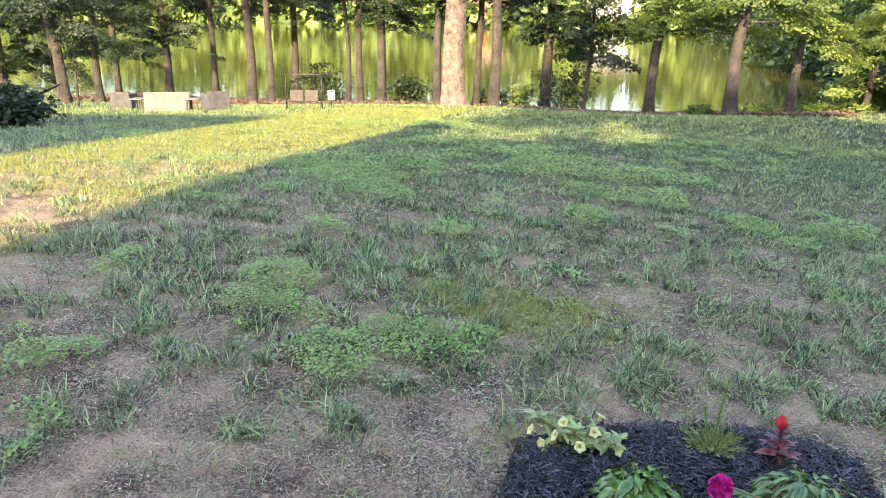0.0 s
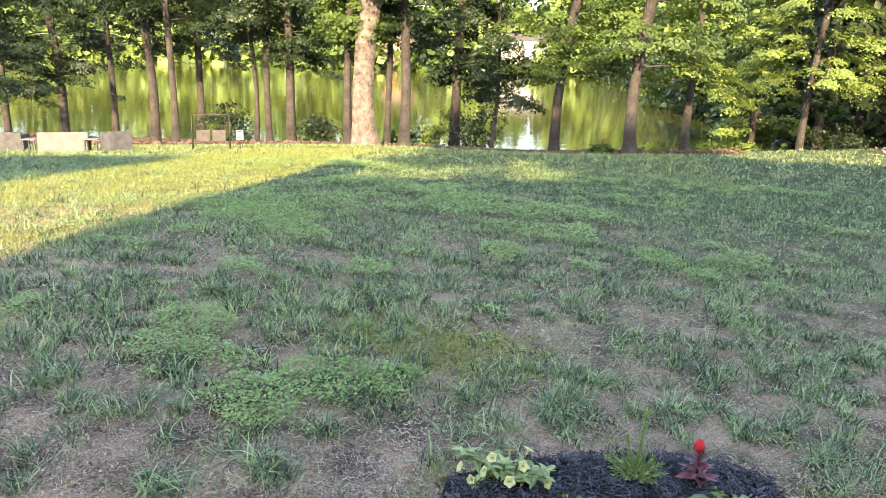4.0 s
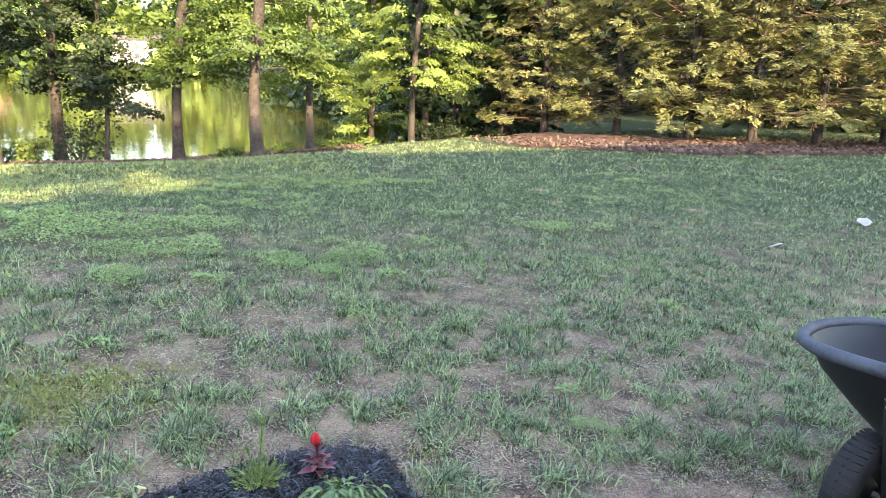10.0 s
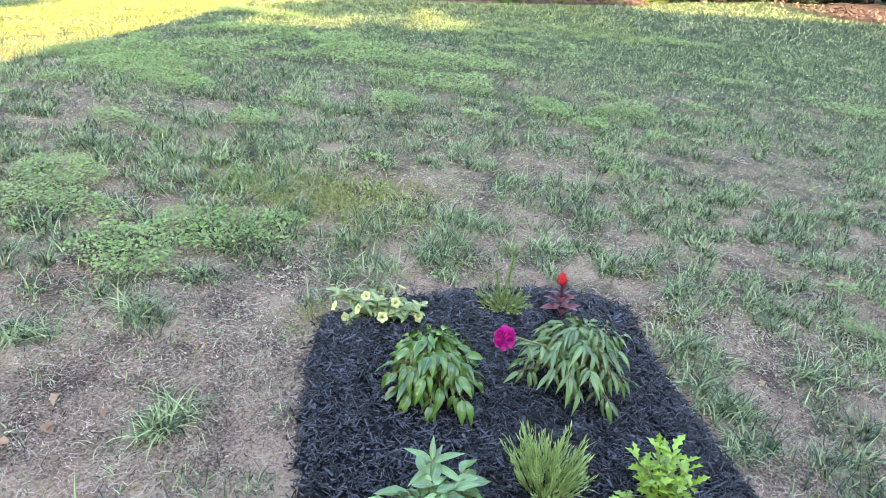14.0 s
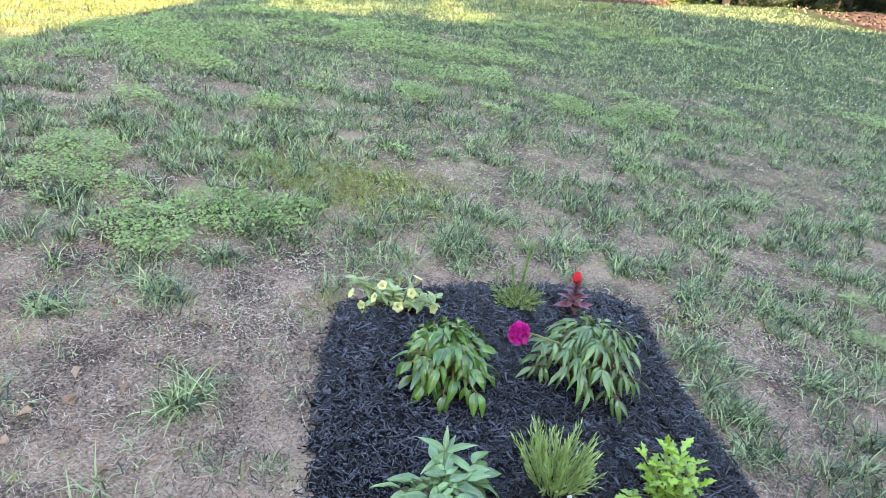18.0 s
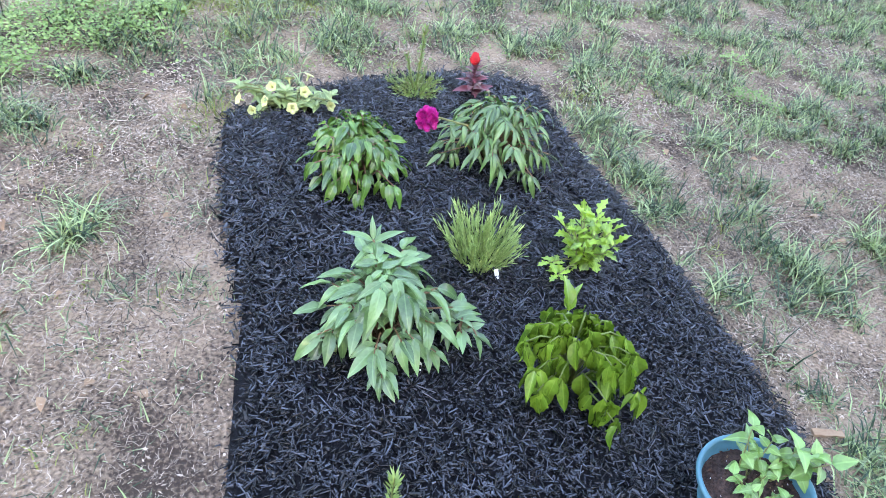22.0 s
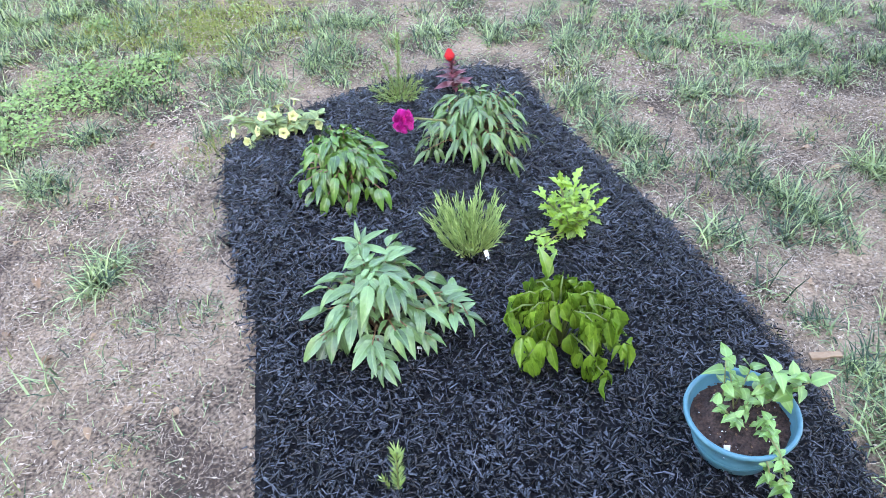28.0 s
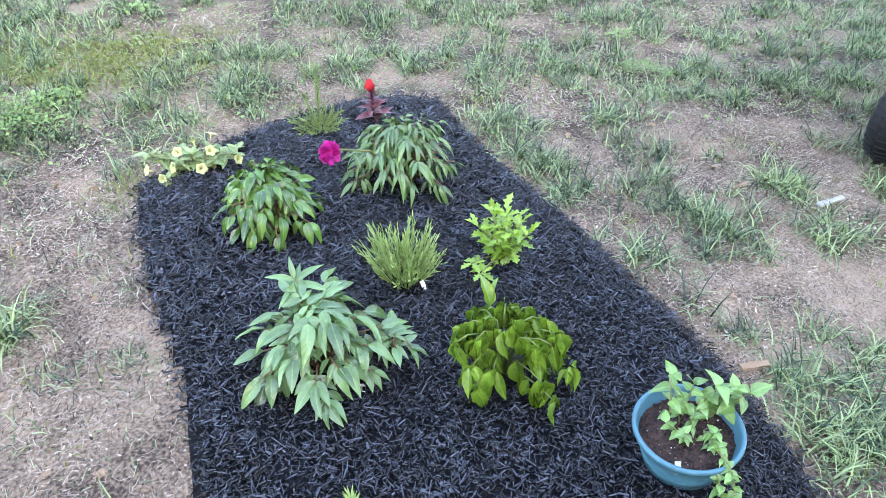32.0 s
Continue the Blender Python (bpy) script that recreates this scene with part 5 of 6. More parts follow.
M_NURSERY = mat("black_nursery_pot", (0.008, 0.008, 0.009), (0.03, 0.03, 0.032), scale=8, rough=.35, bump=.1)
M_LIME = mat("lime_label", (0.5, 0.62, 0.03), (0.68, 0.78, 0.08), scale=9, rough=.5, bump=0)
M_DRYLEAF = mat("dry_leaf", (0.20, 0.11, 0.06), (0.46, 0.31, 0.19), scale=25, rough=.9, bump=.4, fine=120, rand=.6, dist=.002)
M_PALEWOOD = mat("grey_wood", (0.34, 0.31, 0.27), (0.6, 0.56, 0.5), scale=12, rough=.9, bump=.6, fine=90)
M_OLDSOIL = mat("old_soil", (0.20, 0.11, 0.04), (0.55, 0.38, 0.17), scale=25, rough=.9, bump=.4, island=.6)
M_INK = mat("black_ink", (0.01, 0.01, 0.012), (0.03, 0.03, 0.035), scale=9, rough=.5, bump=0)

BARROW = pose(2.86, 1.93, high(2.86, 1.93) - .01, -4.0, -1, 197) @ Matrix.Diagonal((1.15, 1.15, 1.15, 1))      # local x points to the wheels' end, y to its left


TUB = pose(-.01, -.03, -.019, 7.9, -.9, -4.9)


def rim_outline(n=64):
    """The tub's rim seen from above, as (x, y) round the tub."""
    out = []
    for k in range(n):
        a = 2 * math.pi * k / n
        c, s = math.cos(a), math.sin(a)
        ex = abs(c) ** (2 / 3.4) * (1 if c > 0 else -1)
        ey = abs(s) ** (2 / 3.0) * (1 if s > 0 else -1)
        x = -.52 + .57 * ex
        w = .588 * (1 - .22 * max(0, (-.5 - x)) / .66)
        out.append((x, ey * w))
    return out


def wheelbarrow():
    w = new("wheelbarrow")
    w.empty_display_size = .2
    w.matrix_world = BARROW
    out = rim_outline()
    n = len(out)

    def ring(bm, k, z, shift=0.0, lift=1.0):
        vs = []
        for x, y in out:
            up = -.012 * (abs(y) / .5) ** 2 * (1 if x < -.5 else .35) * lift - .03 * math.exp(-((x + .78) / .12) ** 2) * (abs(y) > .3) * lift
            vs.append(bm.verts.new((-.62 + (x + .62) * k + shift, y * k, z + up)))
        return vs

    def skin(bm, rings, close=True):
        for a, b in zip(rings, rings[1:]):
            for i in range(n):
                bm.faces.new((a[i], a[(i + 1) % n], b[(i + 1) % n], b[i]))
        if close:
            bm.faces.new(rings[-1])

    bm = bmesh.new()
    outer = [ring(bm, .97, .69), ring(bm, .90, .59), ring(bm, .74, .44, -.02, .6), ring(bm, .62, .34, -.03, .2), ring(bm, .56, .325, -.03, 0)]
    skin(bm, outer)
    inner = [ring(bm, .96, .695), ring(bm, .885, .595), ring(bm, .725, .45, -.02, .6), ring(bm, .60, .352, -.03, .2), ring(bm, .5, .345, -.03, 0)]
    skin(bm, inner)
    part("tub", bm, M_TUB, w, "deep black plastic tub", True).matrix_basis = TUB
    bm = bmesh.new()
    sides = 10
    rows = []
    for i, (x, y) in enumerate(out):
        up = -.012 * (abs(y) / .5) ** 2 * (1 if x < -.5 else .35) - .03 * math.exp(-((x + .78) / .12) ** 2) * (abs(y) > .3)
        d = Vector((x + .62, y, 0)).normalized()
        rows.append([bm.verts.new(Vector((x, y, .70 + up)) + d * .024 * math.cos(2 * math.pi * j / sides) + Vector((0, 0, .027 * math.sin(2 * math.pi * j / sides)))) for j in range(sides)])
    for i in range(n):
        a, b = rows[i], rows[(i + 1) % n]
        for j in range(sides):
            bm.faces.new((a[j], a[(j + 1) % sides], b[(j + 1) % sides], b[j]))
    part("rim", bm, M_RIM, w, "scuffed grey rolled rim", True).matrix_basis = TUB
    # scrape marks on the front
    for sx, sy, sz, l in ((-.235, -.06, .56, .03), (-.245, .12, .5, .02), (-.32, -.2, .45, .015)):
        bm = bmesh.new()
        box(bm, (.004, l, .012), (sx, sy, sz), (25, -28, 0), bevel=.001)
        part("scrape", bm, M_RIM, w).matrix_basis = TUB
    for sy in (-.235, .235):
        wheel = new("wheel")
        wheel.parent = w
        wheel.matrix_basis = pose(0, sy, .205, 0, 0, 0)
        wheel.scale = (1.08, 1.08, 1.08)
        bm = bmesh.new()
        lathe(bm, [(.105, -.045), (.13, -.052), (.165, -.05), (.182, -.036), (.19, -.015), (.191, 0), (.19, .015), (.182, .036), (.165, .05), (.13, .052), (.105, .045)], 48, axis="Y")
        part("tyre", bm, M_TYRE, wheel, "black pneumatic tyre", True)
        bm = bmesh.new()
        for k in range(44):
            a = 2 * math.pi * k / 44
            for side in (-1, 1):
                box(bm, (.006, .036, .007), (math.sin(a) * .188, side * .022, math.cos(a) * .188), (0, math.degrees(a), side * 18))
        part("tread", bm, M_TYRE, wheel)
        bm = bmesh.new()
        lathe(bm, [(.112, -.04), (.10, -.043), (.088, -.03), (.05, -.02), (.036, -.045), (.02, -.05), (.02, .05), (.036, .045), (.05, .02), (.088, .03), (.10, .043), (.112, .04)], 28, axis="Y")
        part("rim", bm, M_FRAME, wheel, "black steel wheel rim", True)
        bm = bmesh.new()
        lathe(bm, [(.001, -.062), (.011, -.062), (.011, .062), (.001, .062)], 10, axis="Y")
        part("hub_bolt", bm, M_BOLT, wheel, smooth=True)
    bm = bmesh.new()
    tube(bm, [(0, -.2, .205), (0, .2, .205)], .009, 8)
    part("axle", bm, M_BOLT, w, "bare steel axle", True)
    bm = bmesh.new()
    box(bm, (.035, .295, .05), (.285, 0, .215), bevel=.006)
    part("bumper", bm, M_FRAME, w)
    for sy in (-.13, .13):
        bm = bmesh.new()
        box(bm, (.60, .035, .05), (0.0, sy, .205), (0, -2, 0), bevel=.006)
        part("side_rail", bm, M_FRAME, w)
        bm = bmesh.new()
        box(bm, (.03, .042, .40), (.03, sy * .9 - .04, .385), (12, -1, 0), bevel=.006)
        part("strut", bm, M_FRAME, w)
        bm = bmesh.new()
        tube(bm, [(-.1, sy, .19), (-.5, sy * 1.1, .31), (-1.25, sy * 1.5, .45), (-1.7, sy * 1.6, .50)], .018, 8)
        part("handle_bar", bm, M_FRAME, w, smooth=True)
        bm = bmesh.new()
        tube(bm, [(-1.52, sy * 1.56, .48), (-1.72, sy * 1.605, .5025)], .024, 10)
        part("grip", bm, M_TYRE, w, smooth=True)
        bm = bmesh.new()
        tube(bm, [(-.75, sy * 1.2, .36), (-.85, sy * 1.25, .02), (-.98, sy * 1.3, .02), (-1.08, sy * 1.4, .46)], .015, 8)
        part("leg", bm, M_FRAME, w, smooth=True)
        for bx, bz in ((.12, .21), (.17, .21), (.03, .21)):
            bm = bmesh.new()
            lathe(bm, [(.001, -.026), (.010, -.024), (.011, -.018), (.011, .018), (.010, .024), (.001, .026)], 10, (bx, sy, bz), "Y")
            part("bolt", bm, M_BOLT, w, smooth=True)
        bm = bmesh.new()
        bmesh.ops.create_uvsphere(bm, u_segments=10, v_segments=6, radius=.010, matrix=pose(.048, sy * .9 - .077, .555))
        part("bolt", bm, M_BOLT, w, smooth=True)
    bm = bmesh.new()
    box(bm, (.03, .4, .03), (-.5, 0, .31), bevel=.005)
    part("cross_bar", bm, M_FRAME, w)
    tagged(w, "two-wheeled black wheelbarrow with a deep plastic tub", "wheelbarrow")


wheelbarrow()


def in_barrow(name, x, y, z, rx=0, ry=0, rz=0):
    ob = new(name)
    ob.empty_display_size = .1
    ob.matrix_world = BARROW @ TUB @ pose(x, y, z, rx, ry, rz)
    return ob


def nursery_pots():
    for i, (x, y, z, rx, ry, rz) in enumerate(((-.56, -.17, .645, 58, 0, 100), (-.60, -.11, .615, 62, 4, 96))):
        p = in_barrow("nursery_pot", x, y, z, rx, ry, rz)
        p.scale = (.92, .92, .92)
        bm = bmesh.new()
        lathe(bm, [(.001, -.085), (.062, -.085), (.066, -.08), (.080, .06), (.087, .062), (.088, .082), (.084, .083), (.079, .064), (.064, -.074), (.001, -.076)], 30)
        part("pot", bm, M_NURSERY, p, smooth=True)
        bm = bmesh.new()
        for k in range(26):
            box(bm, (.03, .018, .009), (random.uniform(-.05, .05), random.uniform(-.05, .0), random.uniform(-.06, .04)), (random.uniform(0, 90), random.uniform(0, 90), random.uniform(0, 360)))
        part("old_soil", bm, M_OLDSOIL, p, "dry tan soil crumbs")
        tagged(p, "empty black plastic nursery pot lying in the wheelbarrow", "pot", "nursery pots")
    t = in_barrow("price_label", -.60, -.17, .745, 0, 0, 70)
    bm = bmesh.new()
    rows = []
    for i in range(13):
        u = i / 12
        x, z = -.13 + .2 * u, .10 - .22 * u * u
        rows.append([bm.verts.new((x * .7, -.036, z * .7)), bm.verts.new((x * .7, .036, z * .7))])
    for k, (a, b) in enumerate(zip(rows, rows[1:])):
        bm.faces.new((a[0], a[1], b[1], b[0])).material_index = 1 if k < 3 else 0
    bmesh.ops.solidify(bm, geom=bm.faces[:], thickness=.0015)
    strip = part("strip", bm, M_LIME, t, "curled lime and white label strip")
    strip.data.materials.append(M_TAG)
    tagged(t, "curled lime green and white label on a pot", "label")


nursery_pots()


def soil_bag():
    b = in_barrow("soil_bag", -.46, .235, .585, 0, 0, 80)
    bm = bmesh.new()
    bmesh.ops.create_cube(bm, size=1)
    bmesh.ops.subdivide_edges(bm, edges=bm.edges[:], cuts=23, use_grid_fill=True)
    for v in bm.verts:
        x, y, z = v.co
        e = max(abs(x), abs(y)) * 2
        v.co = Vector((x * .62, y * .40, z * .20 * (1 - .55 * e ** 3)))
        v.co.z += .05 * noise.noise((x * 5, y * 5, 2)) - .10 * abs(noise.noise((x * 6 + y * 3, y * 6, 5))) - .07 * abs(noise.noise((x * 13, y * 12 + x * 5, 1))) + .05
        v.co.xy += Vector((noise.noise((x * 8, y * 8, 7)), noise.noise((x * 8, y * 8, 11)))) * .02
    part("bag", bm, M_BAG, b, smooth=True)
    for k, (x, w) in enumerate(((-.10, .03), (-.06, .02), (-.025, .035), (.02, .025))):
        bm = bmesh.new()
        box(bm, (w, .06, .004), (x + w / 2, -.08, .105))
        part("bar", bm, M_INK, b)
    tagged(b, "crumpled grey plastic bag of garden soil in wheelbarrow", "bag")


soil_bag()

# ---- litter on the lawn ----
LITTER = leaf_mesh("dry_leaf", .055, .03, .25, .5, 6, wave=.2, sharp=.9, seed=2)
g0 = random.Random(77)
for x, y, s in [(-.92, 1.97, 1), (-.9, 1.84, .8), (-.94, 1.65, 1.2), (-1.21, 1.76, .9), (-.54, 2.15, .6), (2.56, 2.0, 1.1), (2.2, 3.0, 1), (3.3, 3.25, 1.7), (1.5, 1.02, .9), (-.68, 1.6, .9), (-.8, 1.72, .8)] + \
        [(g0.uniform(-1.6, -.3), g0.uniform(1.2, 2.7), g0.uniform(.5, .9)) for _ in range(34)] + [(g0.uniform(1.35, 2.6), g0.uniform(.8, 2.9), g0.uniform(.5, .9)) for _ in range(30)]:
    if in_bed(x, y, .03):
        continue
    ob = piece("dry_leaf", LITTER, M_DRYLEAF)
    ob.matrix_world = Matrix.LocRotScale(Vector((x, y, high(x, y) + .016)), Euler((g0.uniform(-.3, .3), g0.uniform(-.2, .25), g0.uniform(0, 6.28))), Vector((s, s, s)))
    tagged(ob, "curled dry brown leaf lying on the soil", "leaf", "fallen leaves")


def wood_scrap(x, y, length, width, turn, m, label):
    bm = bmesh.new()
    box(bm, (length, width, .008), (0, 0, .004), bevel=.0015)
    bmesh.ops.subdivide_edges(bm, edges=[e for e in bm.edges if e.calc_length() > length * .6], cuts=5)
    for v in bm.verts:
        v.co.y += .006 * noise.noise(v.co * 40)
        v.co.z += .002 * noise.noise(v.co * 30 + Vector((3, 0, 0)))
    ob = part("bark_strip", bm, m)
    ob.matrix_world = pose(x, y, high(x, y) + .022, 0, 0, turn)
    tagged(ob, label, "bark strip")


wood_scrap(2.24, 1.93, .125, .022, 4, M_PALEWOOD, "pale grey strip of bark on the grass")
wood_scrap(1.41, 1.28, .085, .02, -6, M_DRYLEAF, "flat reddish brown strip of bark")
wood_scrap(6.78, 6.78, .3, .03, 20, M_PALEWOOD, "pale dry twig lying in the grass")


def white_scrap():
    bm = bmesh.new()
    bmesh.ops.create_grid(bm, x_segments=8, y_segments=8, size=.06)
    for v in bm.verts:
        v.co.z = .04 + .06 * noise.noise(v.co * 12)
        v.co.xy *= 1 + .4 * noise.noise(v.co * 9)
    bmesh.ops.solidify(bm, geom=bm.faces[:], thickness=.003)
    ob = part("paper_scrap", bm, M_PALEWOOD, smooth=True)
    ob.matrix_world = pose(9.25, 7.7, high(9.25, 7.7), 0, 0, 30) @ Matrix.Diagonal((1.7, 1.7, 1.5, 1))
    tagged(ob, "crumpled white scrap lying on the lawn", "scrap")


white_scrap()

# ---- lawn cover ----
M_GRASS = mat("grass_blade", (0.018, 0.052, 0.018), (0.50, 0.62, 0.27), start=.3, stop=.93, scale=1.6, fine=9, rough=.33, bump=0, island=1.4, through_light=.2, spec=.6)
# yellowing grass of worn patches; along the sunlit strip it paints sunlight
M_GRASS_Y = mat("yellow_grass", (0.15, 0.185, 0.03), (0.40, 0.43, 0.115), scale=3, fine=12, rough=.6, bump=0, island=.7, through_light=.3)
M_CLOVER = mat("clover_leaf", (0.08, 0.16, 0.028), (0.42, 0.58, 0.20), scale=1.2, fine=12, rough=.5, bump=0, island=.6, through_light=.25)
M_THATCH = mat("dry_thatch", (0.035, 0.020, 0.014), (0.72, 0.565, 0.43), start=.2, stop=.9, scale=2.5, fine=20, rough=.85, bump=0, island=1.2)
M_BLOSSOM = mat("clover_blossom", (0.6, 0.6, 0.55), (0.8, 0.8, 0.76), scale=20, rough=.8, bump=0)

# grown, weedy and worn places on the lawn: x, y and radius
LUSH = [(-2.12, 3.29, .29), (-2.06, 3.81, .22), (-1.14, 3.66, .36), (-1.52, 4.02, .22), (-1.42, 2.81, .21), (-1.86, 2.68, .14), (-.72, 2.75, .1), (-.84, 2.44, .11),
        (-.6, 2.95, .11), (-.17, 3.0, .14), (.14, 3.18, .11), (.33, 4.75, .25), (-.17, 4.89, .19), (-.69, 4.27, .26), (.24, 3.56, .15), (.49, 3.5, .14), (1.04, 6.6, .45),
        (.89, 3.42, .19), (.88, 4.14, .13), (1.39, 4.28, .21), (1.98, 4.43, .2), (2.42, 3.91, .26), (1.68, 3.45, .16), (1.31, 3.13, .1), (3.15, 4.69, .3), (4.59, 5.29, .5),
        (1.21, 2.71, .11), (1.27, 5.19, .23), (1.69, 2.42, .15), (2.32, 2.98, .16), (1.72, 1.95, .2)]
WEEDY = [(-1.65, 2.46, .13), (-1.72, 3.1, .12), (-2.49, 3.16, .11), (-1.64, 3.55, .17), (-1.82, 2.04, .17), (-2.06, 2.25, .15), (-1.16, 2.82, .08), (-1.01, 2.72, .11),
         (-.75, 3.15, .15), (-.87, 3.77, .12), (-1.05, 4.71, .19), (-.29, 5.75, .2), (-.03, 6.62, .37), (-1.79, 5.43, .25), (-1.05, 5.56, .28), (.42, 5.57, .16),
         (-1.88, 4.42, .21), (-1.37, 2.01, .07), (-1.7, 1.81, .11), (-1.66, 2.83, .1), (-2.47, 3.35, .15), (-1.29, 7.69, .66), (2.5, 4.93, .17), (2.18, 3.49, .13),
         (.62, 4.03, .09), (2.08, 3.08, .1), (1.81, 2.81, .09), (4.88, 7.63, .26), (-2.9, 6.4, .4), (1.1, 2.91, .07), (-1.44, 2.2, .1), (-.39, 7.3, .4)]
WORN = [(-2.19, 4.1, .16), (-.63, 5.67, .2), (.22, 5.88, .24), (.2, 4.07, .25), (.6, 4.8, .2), (-2.17, 2.57, .15), (-2.74, 3.09, .22), (-1.33, 3.43, .11), (-.52, 2.67, .17),
        (-1.43, 2.36, .11), (.43, 3.25, .13), (1.2, 4.39, .19), (-1.79, 2.86, .09), (2.28, 7.22, .24), (2.67, 5.42, .45), (3.28, 6.62, .24), (3.16, 3.69, .22),
        (2.42, 3.28, .17), (1.48, 2.84, .15), (1.76, 3.81, .19), (.52, 6.13, .22), (1.02, 5.62, .22), (0, 3.37, .09), (6.23, 6.35, .49), (2.55, 2.61, .18), (1.42, 2.39, .09),
        (1.5, 1.5, .16), (1.9, 1.45, .2), (-.5, 2.2, .4), (1.75, 1.62, .12)]


def soft_noise(x, y, f, seed):
    """Smooth value noise between 0 and 1 for arrays."""
    x, y = x * f + seed * 17.3, y * f - seed * 9.1
    i, j = np.floor(x), np.floor(y)
    u, v = x - i, y - j
    u, v = u * u * (3 - 2 * u), v * v * (3 - 2 * v)

    def h(a, b):
        s = np.sin(a * 127.1 + b * 311.7 + seed * 74.7) * 43758.5453
        return s - np.floor(s)
    return (h(i, j) * (1 - u) + h(i + 1, j) * u) * (1 - v) + (h(i, j + 1) * (1 - u) + h(i + 1, j + 1) * u) * v


def step(a, b, x):
    t = np.clip((x - a) / (b - a), 0, 1)
    return t * t * (3 - 2 * t)


def spots(x, y, places, soft=1.0):
    """0 to 1 near any of the places, with an edge frayed by noise."""
    fx = x + .09 * (soft_noise(x, y, 7, 41) - .5) * 2
    fy = y + .09 * (soft_noise(x, y, 7, 42) - .5) * 2
    out = np.zeros(len(x))
    for px, py, r in places:
        out = np.maximum(out, np.exp(-((((fx - px) ** 2 + (fy - py) ** 2) / (r * 1.15) ** 2) ** soft)))
    return out


def clear_of_bed(x, y, grow=.03):
    keep = np.ones(len(x), bool)
    for i in np.nonzero((x > -.5) & (x < 1.6) & (y > .4) & (y < 3.4))[0]:
        keep[i] = not in_bed(x[i], y[i], grow)
    return keep


def on_lawn(x, y):
    straw = (x > 8.5) & (y > np.interp(x, [8.5, 11, 13, 16, 19, 22], [18.6, 16.2, 15.1, 14.8, 14.8, 15.0])) & (y < np.interp(x, [8.5, 11.5, 15.2, 20, 22], [22, 25.5, 20.8, 17.6, 16.8]))
    return (y < shore(x) - .3 + .3 * np.sin(x * 3)) & ~straw


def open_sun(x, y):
    """Sunlit lawn strip between the houses, where sunlight is put into the grass colour."""
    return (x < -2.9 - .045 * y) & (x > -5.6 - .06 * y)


def lushness(x, y):
    """How much of the ground the grass covers."""
    n = .5 * soft_noise(x, y, 1.7, 1) + .5 * soft_noise(x, y, 5.2, 2)
    bare_left = np.exp(-(((x + .9) / 1.1) ** 2 + ((y - 1.2) / 1.3) ** 2))
    away = step(1.5, 7.5, y) * .27 + step(2.5, 6, x) * .12
    under = step(-2.2, -.3, y - shore(x)) * .45
    worn_patch = np.exp(-((x + .47) / .4) ** 2 - ((y - 3.72) / .28) ** 2)
    return n + away - .38 * bare_left + .36 * spots(x, y, LUSH, 1.5) - .40 * spots(x, y, WORN, 1.5) - under - .3 * worn_patch


def blades(p, length, width, lean_max, seg, g, bow=.5):
    """Grass blades rooted at p (n, 3): vertex and quad arrays."""
    n = len(p)
    a = g.uniform(0, 2 * np.pi, n)
    lean = lean_max * g.uniform(.1, 1, n)
    d = np.stack([np.cos(a), np.sin(a), 0 * a], 1)
    twist = a + g.normal(size=n) * .5
    s = np.stack([-np.sin(twist), np.cos(twist), 0 * a], 1)
    bend = bow * g.uniform(.3, 1.5, n)
    rows = []
    for i in range(seg + 1):
        u = i / seg
        t = lean + bend * u
        c = p + d * (length * u * np.sin(t))[:, None] + np.array([0, 0, 1.0]) * (length * u * np.cos(t))[:, None]
        w = (width * (1 - u ** 1.6) + .0003)[:, None]
        rows += [c - s * w, c + s * w]
    v = np.stack(rows, 1).reshape(-1, 3)
    k = np.arange(n)[:, None] * 2 * (seg + 1)
    q = np.concatenate([k + [[2 * i, 2 * i + 1, 2 * i + 3, 2 * i + 2]] for i in range(seg)], 0)
    return v, q


def joined(name, chunks, m, label, category):
    vs, qs, base = [], [], 0
    for v, q in chunks:
        vs.append(v)
        qs.append(q + base)
        base += len(v)
    ob = piece(name, fast_mesh(name, np.concatenate(vs), np.concatenate(qs)), m)
    tagged(ob, label, category, kind="stuff")


def scatter(x0, x1, y0, y1, per_m2, g):
    n = int((x1 - x0) * (y1 - y0) * per_m2)
    return g.uniform(x0, x1, n), g.uniform(y0, y1, n)


def tufts(x, y, count, radius, length, width, seg, g, lean=.75, bow=.55):
    n = np.maximum(2, (count * g.uniform(.5, 1.4, len(x))).astype(int))
    cx, cy, k = np.repeat(x, n), np.repeat(y, n), np.repeat(g.uniform(.6, 1.25, len(x)), n)
    bx, by = cx + g.normal(size=len(cx)) * radius, cy + g.normal(size=len(cy)) * radius
    p = np.stack([bx, by, land(bx, by) - .005], 1)
    ln = length * k * g.uniform(.5, 1.15, len(cx))
    return blades(p, ln, width * g.uniform(.7, 1.3, len(cx)), lean, seg, g, bow)


NAMED_TUFTS = [(-.59, 1.9), (-.76, 2.76), (-.88, 2.46), (-1.14, 2.21), (-1.45, 2.9), (-1.93, 2.77), (-1.05, 4.02), (-1.37, 3.88), (-1.74, 3.93), (-.7, 4.41), (-2.31, 3.7), (.91, 5.29), (.32, 3.62), (-.24, 2.95),
               (.13, 3.28), (-.68, 3.0), (1.25, 2.76), (1.23, 2.48), (1.27, 2.22), (1.74, 1.97), (2.13, 2.06), (2.14, 1.77), (1.5, 1.2), (1.55, 1.05), (1.67, 2.75), (2.32, 2.79), (2.46, 3.14), (1.72, 3.28)]
